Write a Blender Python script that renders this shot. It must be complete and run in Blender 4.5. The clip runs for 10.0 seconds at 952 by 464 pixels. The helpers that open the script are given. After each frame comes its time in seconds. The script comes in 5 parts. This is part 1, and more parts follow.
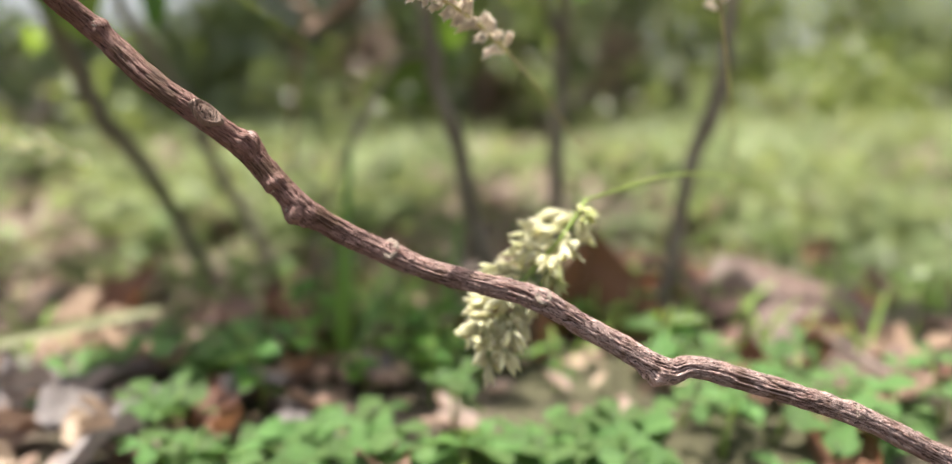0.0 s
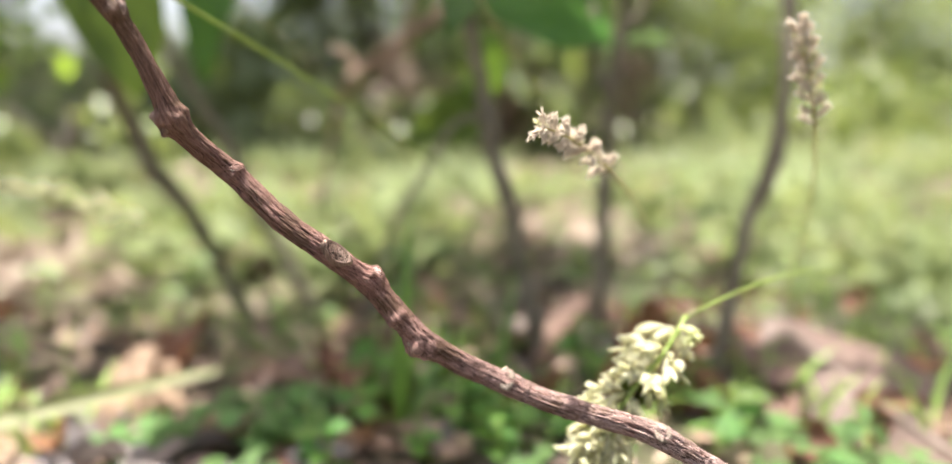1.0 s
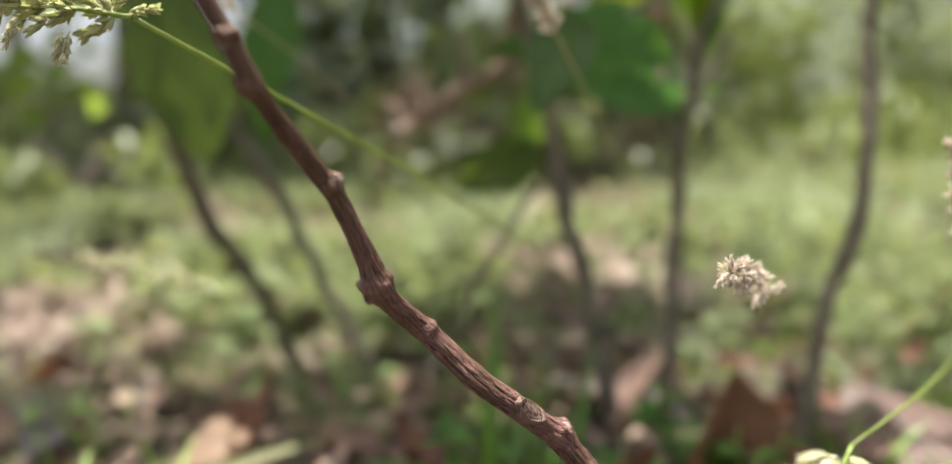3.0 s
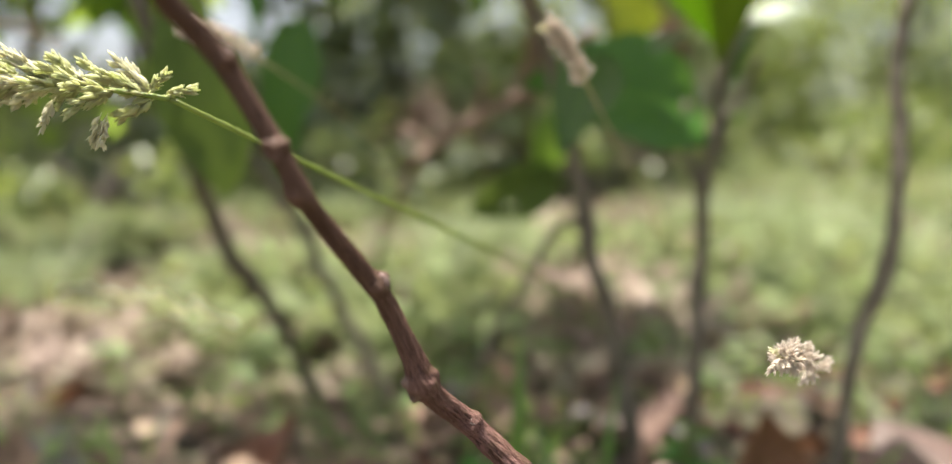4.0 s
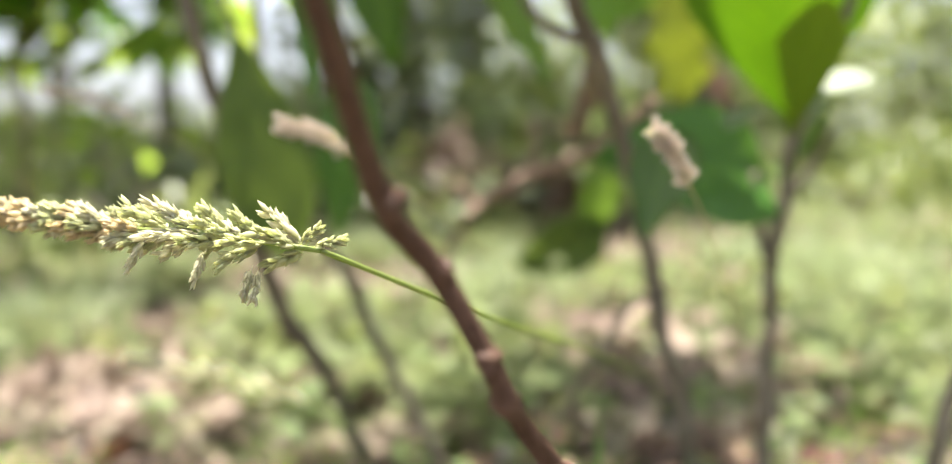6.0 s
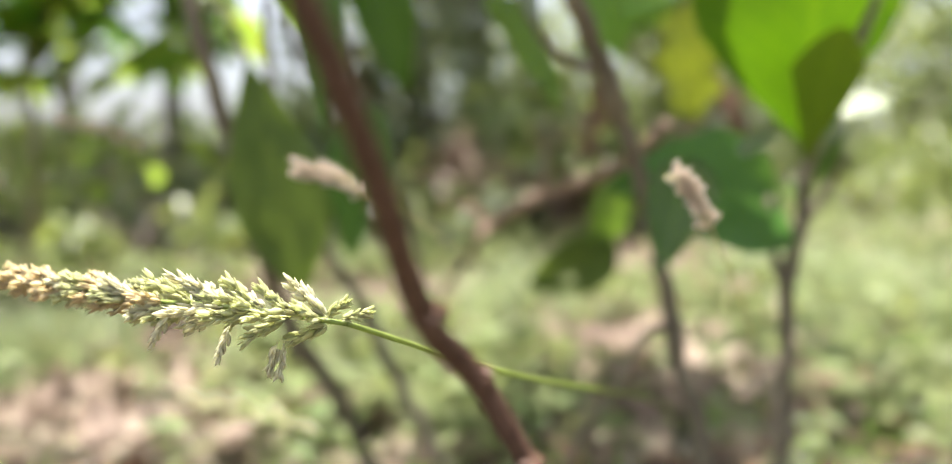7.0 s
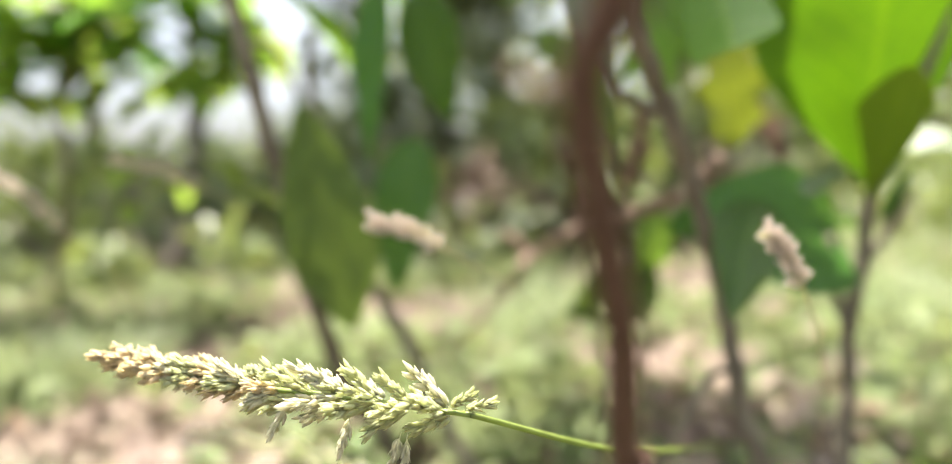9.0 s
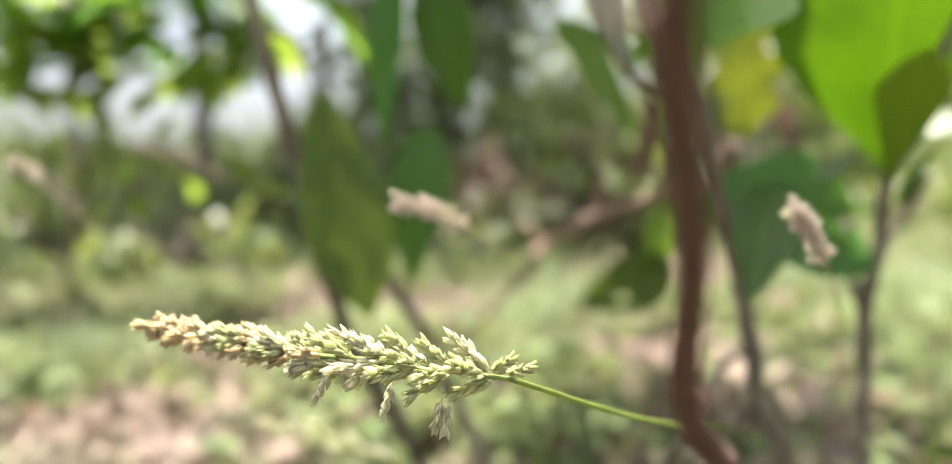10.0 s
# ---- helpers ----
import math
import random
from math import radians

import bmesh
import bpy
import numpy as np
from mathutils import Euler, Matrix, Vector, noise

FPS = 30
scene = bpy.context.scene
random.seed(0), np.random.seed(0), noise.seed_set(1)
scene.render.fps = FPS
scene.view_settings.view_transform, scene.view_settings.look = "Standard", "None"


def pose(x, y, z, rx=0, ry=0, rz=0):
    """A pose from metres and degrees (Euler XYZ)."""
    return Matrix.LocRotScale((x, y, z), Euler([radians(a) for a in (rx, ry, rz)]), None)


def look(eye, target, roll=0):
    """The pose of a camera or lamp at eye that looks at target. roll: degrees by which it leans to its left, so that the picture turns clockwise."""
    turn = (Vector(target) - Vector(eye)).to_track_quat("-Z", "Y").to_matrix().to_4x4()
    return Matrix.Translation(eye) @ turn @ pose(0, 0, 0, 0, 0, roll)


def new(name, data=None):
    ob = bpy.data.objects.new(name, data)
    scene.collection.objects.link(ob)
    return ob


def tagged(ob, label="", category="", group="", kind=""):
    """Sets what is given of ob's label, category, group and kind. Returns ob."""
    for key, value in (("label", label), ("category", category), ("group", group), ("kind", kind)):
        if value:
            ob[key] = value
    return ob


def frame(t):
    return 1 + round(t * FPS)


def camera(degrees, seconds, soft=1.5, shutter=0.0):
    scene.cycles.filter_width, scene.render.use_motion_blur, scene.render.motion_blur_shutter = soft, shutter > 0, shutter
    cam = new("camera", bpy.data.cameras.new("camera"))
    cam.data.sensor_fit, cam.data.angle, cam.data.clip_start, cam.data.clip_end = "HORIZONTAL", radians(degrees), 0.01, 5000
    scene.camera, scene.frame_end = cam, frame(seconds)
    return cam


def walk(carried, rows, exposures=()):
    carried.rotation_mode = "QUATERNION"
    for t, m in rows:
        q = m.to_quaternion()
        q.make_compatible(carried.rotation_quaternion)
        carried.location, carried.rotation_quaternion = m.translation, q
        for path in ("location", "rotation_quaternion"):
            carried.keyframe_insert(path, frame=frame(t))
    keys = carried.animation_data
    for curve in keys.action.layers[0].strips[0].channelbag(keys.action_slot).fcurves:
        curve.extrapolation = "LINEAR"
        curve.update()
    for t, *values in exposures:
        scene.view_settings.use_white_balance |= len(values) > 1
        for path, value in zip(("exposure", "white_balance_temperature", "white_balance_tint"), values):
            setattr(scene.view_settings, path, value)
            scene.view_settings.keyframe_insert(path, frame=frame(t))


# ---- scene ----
# A thin woody stem, grass spikes and saplings low over a shaded lawn, seen from a hand's width.
cam = camera(68.0, 10.0, 1.0)
PATH = [
    (0, (0.00000, -0.00000, 0.13500), (0.00000, 0.98357, -0.04553), -0.00),
    (0.5, (-0.00787, 0.00261, 0.14734), (-0.01713, 0.98883, -0.01783), 0.26),
    (1, (-0.01861, 0.00165, 0.15534), (-0.03536, 0.98890, -0.00296), 0.37),
    (1.5, (-0.02686, 0.00124, 0.16000), (-0.04895, 0.98874, 0.00393), 0.11),
    (2, (-0.03556, 0.00278, 0.16792), (-0.06627, 0.99214, 0.02575), -0.02),
    (3.3, (-0.05052, 0.00743, 0.17986), (-0.08018, 0.99896, 0.05340), -0.22),
    (3.5, (-0.05099, 0.00810, 0.18293), (-0.09541, 0.99934, 0.05852), -0.11),
    (4, (-0.05435, 0.01067, 0.18879), (-0.09926, 1.00274, 0.07145), -0.41),
    (4.5, (-0.06007, 0.01299, 0.19428), (-0.11005, 1.00609, 0.08818), -0.52),
    (5, (-0.06745, 0.01453, 0.20073), (-0.12883, 1.00807, 0.10528), -0.76),
    (5.5, (-0.07015, 0.01490, 0.20145), (-0.13360, 1.00850, 0.10803), -0.51),
    (5.7, (-0.07329, 0.01507, 0.20512), (-0.14089, 1.00897, 0.11798), -0.23),
    (6.8, (-0.08220, 0.01397, 0.21694), (-0.15561, 1.00846, 0.14213), -0.76),
    (7, (-0.08140, 0.01738, 0.22061), (-0.15738, 1.01180, 0.14743), -0.77),
    (7.5, (-0.08871, 0.01871, 0.22359), (-0.17436, 1.01292, 0.15861), -1.21),
    (8, (-0.09387, 0.01800, 0.22642), (-0.18514, 1.01178, 0.16258), -0.80),
    (8.5, (-0.09858, 0.02126, 0.22954), (-0.19612, 1.01485, 0.17252), -0.47),
    (9, (-0.09920, 0.02051, 0.23237), (-0.19770, 1.01417, 0.17818), -0.94),
    (9.5, (-0.10210, 0.01904, 0.23074), (-0.20405, 1.01231, 0.17582), -1.23),
    (10, (-0.10440, 0.01731, 0.22817), (-0.21091, 1.00981, 0.16818), -1.14),
]
EXPOSURES = [(0.0, 1.3), (0.5, 1.5), (1.0, 1.74), (1.5, 1.56), (2.0, 1.3), (3.5, 1.22), (4.0, 1.32), (4.5, 1.66), (5.0, 1.9), (5.5, 1.87), (7.0, 1.68), (7.5, 1.81), (8.0, 1.39), (8.5, 1.86), (9.0, 1.88), (9.5, 1.78), (10.0, 1.7)]
walk(cam, [(t, look(eye, target, roll)) for t, eye, target, roll in PATH], EXPOSURES)
cam.data.dof.use_dof = True
cam.data.dof.focus_distance = 0.1125
cam.data.dof.aperture_fstop = 6.3

# ---- light ----
world = bpy.data.worlds.new("world")
scene.world = world
world.use_nodes = True
wn = world.node_tree
sky = wn.nodes.new("ShaderNodeTexSky")
sky.sky_type = "NISHITA"
sky.sun_disc = False
sky.sun_elevation, sky.sun_rotation = radians(79), radians(-40)
sky.dust_density, sky.ozone_density = 6.0, 0.6
wn.nodes["Background"].inputs[1].default_value = 0.108
pale_sky = wn.nodes.new("ShaderNodeHueSaturation")
pale_sky.inputs["Saturation"].default_value = 0.6
wn.links.new(sky.outputs[0], pale_sky.inputs["Color"])
wn.links.new(pale_sky.outputs[0], wn.nodes["Background"].inputs[0])
sun_data = bpy.data.lights.new("sun", "SUN")
sun_data.energy, sun_data.angle, sun_data.color = 5.0, radians(0.53), (1.0, 0.95, 0.86)
sun = new("sun", sun_data)
SUN_FROM = Vector((-0.64 * math.cos(radians(79)), 0.77 * math.cos(radians(79)), math.sin(radians(79))))
sun.matrix_world = look(SUN_FROM * 10, (0, 0, 0))

# ---- materials ----


def material(name):
    m = bpy.data.materials.new(name)
    m.use_nodes = True
    m.node_tree.nodes.clear()
    return m, m.node_tree.nodes, m.node_tree.links


def ramp(nodes, stops):
    r = nodes.new("ShaderNodeValToRGB")
    e = r.color_ramp.elements
    e[0].position, e[0].color = stops[0][0], (*stops[0][1], 1)
    e[1].position, e[1].color = stops[-1][0], (*stops[-1][1], 1)
    for p, c in stops[1:-1]:
        e.new(p).color = (*c, 1)
    return r


def texture(nodes, links, vector, scale, detail=6, rough=0.6):
    n = nodes.new("ShaderNodeTexNoise")
    n.inputs["Scale"].default_value, n.inputs["Detail"].default_value, n.inputs["Roughness"].default_value = scale, detail, rough
    links.new(vector, n.inputs["Vector"])
    return n


def mixed(nodes, links, fac, a, b, mode="MIX"):
    m = nodes.new("ShaderNodeMix")
    m.data_type, m.blend_type = "RGBA", mode
    for k, v in ((0, fac), (6, a), (7, b)):
        if isinstance(v, (int, float)):
            m.inputs[k].default_value = v
        elif isinstance(v, tuple):
            m.inputs[k].default_value = (*v, 1)
        else:
            links.new(v, m.inputs[k])
    return m.outputs[2]


def bumped(nodes, links, height, strength, distance):
    b = nodes.new("ShaderNodeBump")
    b.inputs["Strength"].default_value, b.inputs["Distance"].default_value = strength, distance
    links.new(height, b.inputs["Height"])
    return b.outputs[0]


def bark(name, dark, mid, light, along=90.0, around=900.0, rough=0.75, depth=0.0006, patch=None):
    """Bark with furrows that run along the stem; the UV map is in metres round and along it."""
    m, n, l = material(name)
    uv = n.new("ShaderNodeUVMap")
    mp = n.new("ShaderNodeMapping")
    mp.inputs["Scale"].default_value = (around, along, 1)
    l.new(uv.outputs[0], mp.inputs[0])
    fur = texture(n, l, mp.outputs[0], 1.0, 5, 0.65)
    co = n.new("ShaderNodeTexCoord")
    spots = texture(n, l, co.outputs["Object"], 1400.0 * depth / 0.0006, 3, 0.6)
    big = texture(n, l, co.outputs["Object"], 70.0, 3, 0.5)
    r = ramp(n, [(0.33, dark), (0.5, mid), (0.68, light)])
    l.new(fur.outputs[0], r.inputs[0])
    sr = ramp(n, [(0.55, (0, 0, 0)), (0.68, (1, 1, 1))])
    l.new(spots.outputs[0], sr.inputs[0])
    col = mixed(n, l, sr.outputs[0], r.outputs[0], light)
    if patch:
        br = ramp(n, [(0.5, (0, 0, 0)), (0.62, (0.75, 0.75, 0.75))])
        l.new(big.outputs[0], br.inputs[0])
        col = mixed(n, l, br.outputs[0], col, patch)
    p = n.new("ShaderNodeBsdfPrincipled")
    p.inputs["Roughness"].default_value = rough
    p.inputs["Specular IOR Level"].default_value = 0.35
    l.new(col, p.inputs["Base Color"])
    hm = n.new("ShaderNodeMath")
    hm.operation = "MULTIPLY_ADD"
    hm.inputs[1].default_value = 0.35
    l.new(spots.outputs[0], hm.inputs[0])
    l.new(fur.outputs[0], hm.inputs[2])
    l.new(bumped(n, l, hm.outputs[0], 0.9, depth), p.inputs["Normal"])
    o = n.new("ShaderNodeOutputMaterial")
    l.new(p.outputs[0], o.inputs[0])
    return m


def wrinkled(name, pale, warm, fissure, red, smooth_from=9.0, sunny_to=0.26):
    """Thin bark: pale dusty plates between winding cracks on older wood, painted paler at its sunnier end, smoother
    furrowed red bark on young wood, darkened for its shade.
    """
    m, n, l = material(name)
    uv = n.new("ShaderNodeUVMap")
    co = n.new("ShaderNodeTexCoord")
    warp = texture(n, l, co.outputs["Object"], 380.0, 3, 0.5)
    off = n.new("ShaderNodeVectorMath")
    off.operation = "SCALE"
    off.inputs["Scale"].default_value = 0.0010
    l.new(warp.outputs["Color"], off.inputs[0])
    add = n.new("ShaderNodeVectorMath")
    l.new(uv.outputs[0], add.inputs[0])
    l.new(off.outputs[0], add.inputs[1])

    def plates(across, along):
        mp = n.new("ShaderNodeMapping")
        mp.inputs["Scale"].default_value = (across, along, 1)
        l.new(add.outputs[0], mp.inputs[0])
        v = n.new("ShaderNodeTexVoronoi")
        v.voronoi_dimensions, v.feature = "2D", "DISTANCE_TO_EDGE"
        l.new(mp.outputs[0], v.inputs["Vector"])
        return v.outputs[0], mp.outputs[0]

    wide, at_wide = plates(1100, 75)
    small, at_small = plates(1900, 150)
    grain = texture(n, l, co.outputs["Object"], 2600.0, 4, 0.65)
    big = texture(n, l, co.outputs["Object"], 110.0, 4, 0.6)
    mp = n.new("ShaderNodeMapping")
    mp.inputs["Scale"].default_value = (900, 190, 1)
    l.new(add.outputs[0], mp.inputs[0])
    patchy = texture(n, l, mp.outputs[0], 1.0, 5, 0.65)
    sep = n.new("ShaderNodeSeparateXYZ")
    l.new(uv.outputs[0], sep.inputs[0])
    young = n.new("ShaderNodeMapRange")
    young.inputs["From Min"].default_value, young.inputs["From Max"].default_value = smooth_from, smooth_from + 0.03
    l.new(sep.outputs[1], young.inputs[0])
    crack = ramp(n, [(0.015, (0, 0, 0)), (0.075, (1, 1, 1))])
    l.new(wide, crack.inputs[0])
    fine = ramp(n, [(0.01, (0.45, 0.45, 0.45)), (0.07, (1, 1, 1))])
    l.new(small, fine.inputs[0])
    base = ramp(n, [(0.31, warm), (0.52, pale)])
    l.new(patchy.outputs[0], base.inputs[0])
    # paler towards the end that catches more sun, light put in the tone
    old_sunny = n.new("ShaderNodeMapRange")
    old_sunny.inputs["From Min"].default_value, old_sunny.inputs["From Max"].default_value = sunny_to - 0.035, sunny_to + 0.045
    old_sunny.inputs["To Min"].default_value, old_sunny.inputs["To Max"].default_value = 1.0, 0.2
    l.new(sep.outputs[1], old_sunny.inputs[0])
    warms = ramp(n, [(0.35, tuple(c * 0.6 for c in warm)), (0.62, warm)])
    l.new(patchy.outputs[0], warms.inputs[0])
    body = mixed(n, l, old_sunny.outputs[0], warms.outputs[0], base.outputs[0])
    speck = ramp(n, [(0.30, (0.8, 0.8, 0.8)), (0.44, (1, 1, 1))])
    l.new(grain.outputs[0], speck.inputs[0])
    both = mixed(n, l, 1.0, crack.outputs[0], fine.outputs[0], "MULTIPLY")
    worn = n.new("ShaderNodeMapRange")
    worn.inputs["To Min"].default_value, worn.inputs["To Max"].default_value = 0.62, 1.0
    l.new(old_sunny.outputs[0], worn.inputs[0])
    cracks = mixed(n, l, worn.outputs[0], (1, 1, 1), both)
    lines = mixed(n, l, 1.0, cracks, speck.outputs[0], "MULTIPLY")
    col = mixed(n, l, lines, fissure, body)
    # red tone darkened to carry the shade on the upper stem
    reds = ramp(n, [(0.35, tuple(c * 0.65 for c in red)), (0.65, tuple(min(1, c * 1.35 + 0.015) for c in red))])
    l.new(patchy.outputs[0], reds.inputs[0])
    redcol = mixed(n, l, mixed(n, l, 0.4, cracks, (1, 1, 1)), fissure, reds.outputs[0])
    patch = ramp(n, [(0.40, (1, 1, 1)), (0.48, (0, 0, 0))])
    l.new(big.outputs[0], patch.inputs[0])
    fac = mixed(n, l, 1.0, patch.outputs[0], young.outputs[0], "LIGHTEN")
    col = mixed(n, l, fac, col, redcol)
    mp = n.new("ShaderNodeMapping")
    mp.inputs["Scale"].default_value = (1500, 330, 1)
    l.new(add.outputs[0], mp.inputs[0])
    flaky = texture(n, l, mp.outputs[0], 1.0, 4, 0.6)
    flake = ramp(n, [(0.56, (0, 0, 0)), (0.60, (0.75, 0.75, 0.75))])
    l.new(flaky.outputs[0], flake.inputs[0])
    pit = ramp(n, [(0.36, (0.65, 0.65, 0.65)), (0.42, (0, 0, 0))])
    l.new(flaky.outputs[0], pit.inputs[0])
    flake_here = mixed(n, l, fac, flake.outputs[0], mixed(n, l, 0.88, flake.outputs[0], (0, 0, 0)))
    flake_here = mixed(n, l, 1.0, flake_here, mixed(n, l, old_sunny.outputs[0], (0.5, 0.5, 0.5), (1, 1, 1)), "MULTIPLY")
    col = mixed(n, l, flake_here, col, tuple(0.4 * a + 0.6 * b for a, b in zip(pale, warm)))
    col = mixed(n, l, pit.outputs[0], col, fissure)
    # pointiness paints sun onto crests, and shade with dark bark into furrows
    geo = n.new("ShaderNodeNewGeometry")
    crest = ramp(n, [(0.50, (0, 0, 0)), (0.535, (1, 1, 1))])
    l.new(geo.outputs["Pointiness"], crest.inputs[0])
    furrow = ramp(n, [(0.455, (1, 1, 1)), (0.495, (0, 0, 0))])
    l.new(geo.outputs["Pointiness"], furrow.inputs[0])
    crest_sun = n.new("ShaderNodeMath")
    crest_sun.operation = "MULTIPLY"
    crest_sun.inputs[1].default_value = 0.32
    l.new(crest.outputs[0], crest_sun.inputs[0])
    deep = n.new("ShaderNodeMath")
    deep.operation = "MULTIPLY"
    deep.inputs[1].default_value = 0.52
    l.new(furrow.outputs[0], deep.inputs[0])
    pale_here = mixed(n, l, old_sunny.outputs[0], tuple(c * f for c, f in zip(red, (1.7, 1.6, 1.45))), pale)
    col = mixed(n, l, crest_sun.outputs[0], col, pale_here)
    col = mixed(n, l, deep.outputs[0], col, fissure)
    p = n.new("ShaderNodeBsdfPrincipled")
    p.inputs["Roughness"].default_value = 0.62
    p.inputs["Specular IOR Level"].default_value = 0.22
    l.new(col, p.inputs["Base Color"])
    hg = n.new("ShaderNodeMath")
    hg.operation = "MULTIPLY_ADD"
    hg.inputs[1].default_value = 0.35
    l.new(grain.outputs[0], hg.inputs[0])
    flat = n.new("ShaderNodeMath")
    flat.operation = "MULTIPLY_ADD"
    flat.inputs[1].default_value = 0.9
    l.new(flaky.outputs[0], flat.inputs[0])
    l.new(cracks, flat.inputs[2])
    l.new(flat.outputs[0], hg.inputs[2])
    b = n.new("ShaderNodeBump")
    b.inputs["Distance"].default_value = 0.0006
    st = n.new("ShaderNodeMapRange")
    st.inputs["To Min"].default_value, st.inputs["To Max"].default_value = 1.0, 0.5
    l.new(fac, st.inputs[0])
    l.new(st.outputs[0], b.inputs["Strength"])
    l.new(hg.outputs[0], b.inputs["Height"])
    l.new(b.outputs[0], p.inputs["Normal"])
    o = n.new("ShaderNodeOutputMaterial")
    l.new(p.outputs[0], o.inputs[0])
    return m


def leafy(name, a, b, back, through_leaf=0.45, rough=0.45, vein=0.5, scale=40.0, islands=False, gloss=0.05):
    """A thin leaf: two tones, veins along its UV map, light that passes through it."""
    m, n, l = material(name)
    co = n.new("ShaderNodeTexCoord")
    uv = n.new("ShaderNodeUVMap")
    no = texture(n, l, co.outputs["Object"], scale, 4, 0.6)
    if islands:
        g = n.new("ShaderNodeNewGeometry")
        rnd = g.outputs["Random Per Island"]
    else:
        g = n.new("ShaderNodeObjectInfo")
        rnd = g.outputs["Random"]
    r = ramp(n, [(0.3, a), (0.7, b)])
    l.new(no.outputs[0], r.inputs[0])
    hue = n.new("ShaderNodeHueSaturation")
    mr = n.new("ShaderNodeMapRange")
    mr.inputs["To Min"].default_value, mr.inputs["To Max"].default_value = (0.65, 1.35) if b[0] < 0.7 else (0.85, 1.1)
    l.new(rnd, mr.inputs[0])
    l.new(mr.outputs[0], hue.inputs["Value"])
    mh = n.new("ShaderNodeMapRange")
    mh.inputs["To Min"].default_value, mh.inputs["To Max"].default_value = 0.485, 0.515
    l.new(rnd, mh.inputs[0])
    l.new(mh.outputs[0], hue.inputs["Hue"])
    l.new(r.outputs[0], hue.inputs["Color"])
    col = hue.outputs[0]
    if vein > 0:
        sep = n.new("ShaderNodeSeparateXYZ")
        l.new(uv.outputs[0], sep.inputs[0])
        ab = n.new("ShaderNodeMath")
        ab.operation = "ABSOLUTE"
        l.new(sep.outputs[0], ab.inputs[0])
        sl = n.new("ShaderNodeMath")
        sl.operation = "MULTIPLY_ADD"
        sl.inputs[1].default_value = -0.35
        l.new(ab.outputs[0], sl.inputs[0])
        l.new(sep.outputs[1], sl.inputs[2])
        sn = n.new("ShaderNodeMath")
        sn.operation = "PINGPONG"
        sn.inputs[1].default_value = 0.055
        l.new(sl.outputs[0], sn.inputs[0])
        v1 = ramp(n, [(0.0, (1, 1, 1)), (0.008, (0, 0, 0))])
        l.new(sn.outputs[0], v1.inputs[0])
        v2 = ramp(n, [(0.025, (1, 1, 1)), (0.06, (0, 0, 0))])
        l.new(ab.outputs[0], v2.inputs[0])
        vm = mixed(n, l, 1.0, v1.outputs[0], v2.outputs[0], "LIGHTEN")
        vf = n.new("ShaderNodeMath")
        vf.operation = "MULTIPLY"
        vf.inputs[1].default_value = vein
        l.new(vm, vf.inputs[0])
        col = mixed(n, l, vf.outputs[0], col, back)
    d = n.new("ShaderNodeBsdfDiffuse")
    t = n.new("ShaderNodeBsdfTranslucent")
    gl = n.new("ShaderNodeBsdfGlossy")
    gl.inputs["Roughness"].default_value = rough
    l.new(col, d.inputs[0])
    tc = mixed(n, l, 0.5, col, back)
    l.new(tc, t.inputs[0])
    s1 = n.new("ShaderNodeMixShader")
    s1.inputs[0].default_value = through_leaf
    l.new(d.outputs[0], s1.inputs[1])
    l.new(t.outputs[0], s1.inputs[2])
    s2 = n.new("ShaderNodeMixShader")
    s2.inputs[0].default_value = gloss
    l.new(s1.outputs[0], s2.inputs[1])
    l.new(gl.outputs[0], s2.inputs[2])
    nb = bumped(n, l, no.outputs[0], 0.4, 0.002)
    l.new(nb, d.inputs["Normal"])
    l.new(nb, gl.inputs["Normal"])
    o = n.new("ShaderNodeOutputMaterial")
    l.new(s2.outputs[0], o.inputs[0])
    return m


def soil():
    m, n, l = material("soil")
    co = n.new("ShaderNodeTexCoord")
    a = texture(n, l, co.outputs["Object"], 3.0, 6, 0.6)
    b = texture(n, l, co.outputs["Object"], 60.0, 5, 0.7)
    r = ramp(n, [(0.35, (0.09, 0.066, 0.048)), (0.47, (0.20, 0.155, 0.118)), (0.54, (0.15, 0.14, 0.075)), (0.7, (0.21, 0.20, 0.105))])
    l.new(a.outputs[0], r.inputs[0])
    c = texture(n, l, co.outputs["Object"], 420.0, 5, 0.75)
    both = mixed(n, l, 0.55, b.outputs[0], c.outputs[0])
    r2 = ramp(n, [(0.36, (0.25, 0.23, 0.2)), (0.62, (1, 1, 1))])
    l.new(both, r2.inputs[0])
    p = n.new("ShaderNodeBsdfPrincipled")
    p.inputs["Roughness"].default_value = 0.95
    l.new(mixed(n, l, 1.0, r.outputs[0], r2.outputs[0], "MULTIPLY"), p.inputs["Base Color"])
    l.new(bumped(n, l, both, 0.9, 0.008), p.inputs["Normal"])
    o = n.new("ShaderNodeOutputMaterial")
    l.new(p.outputs[0], o.inputs[0])
    return m


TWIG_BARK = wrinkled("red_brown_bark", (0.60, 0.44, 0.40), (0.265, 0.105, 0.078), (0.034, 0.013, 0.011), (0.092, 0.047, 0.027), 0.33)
SHOOT_BARK = wrinkled("shoot_bark", (0.3, 0.2, 0.15), (0.2, 0.1, 0.07), (0.045, 0.018, 0.014), (0.14, 0.07, 0.05), -1.0)
KNOT_BARK = wrinkled("knot_bark", (0.46, 0.37, 0.30), (0.26, 0.19, 0.145), (0.035, 0.022, 0.018), (0.2, 0.12, 0.09))
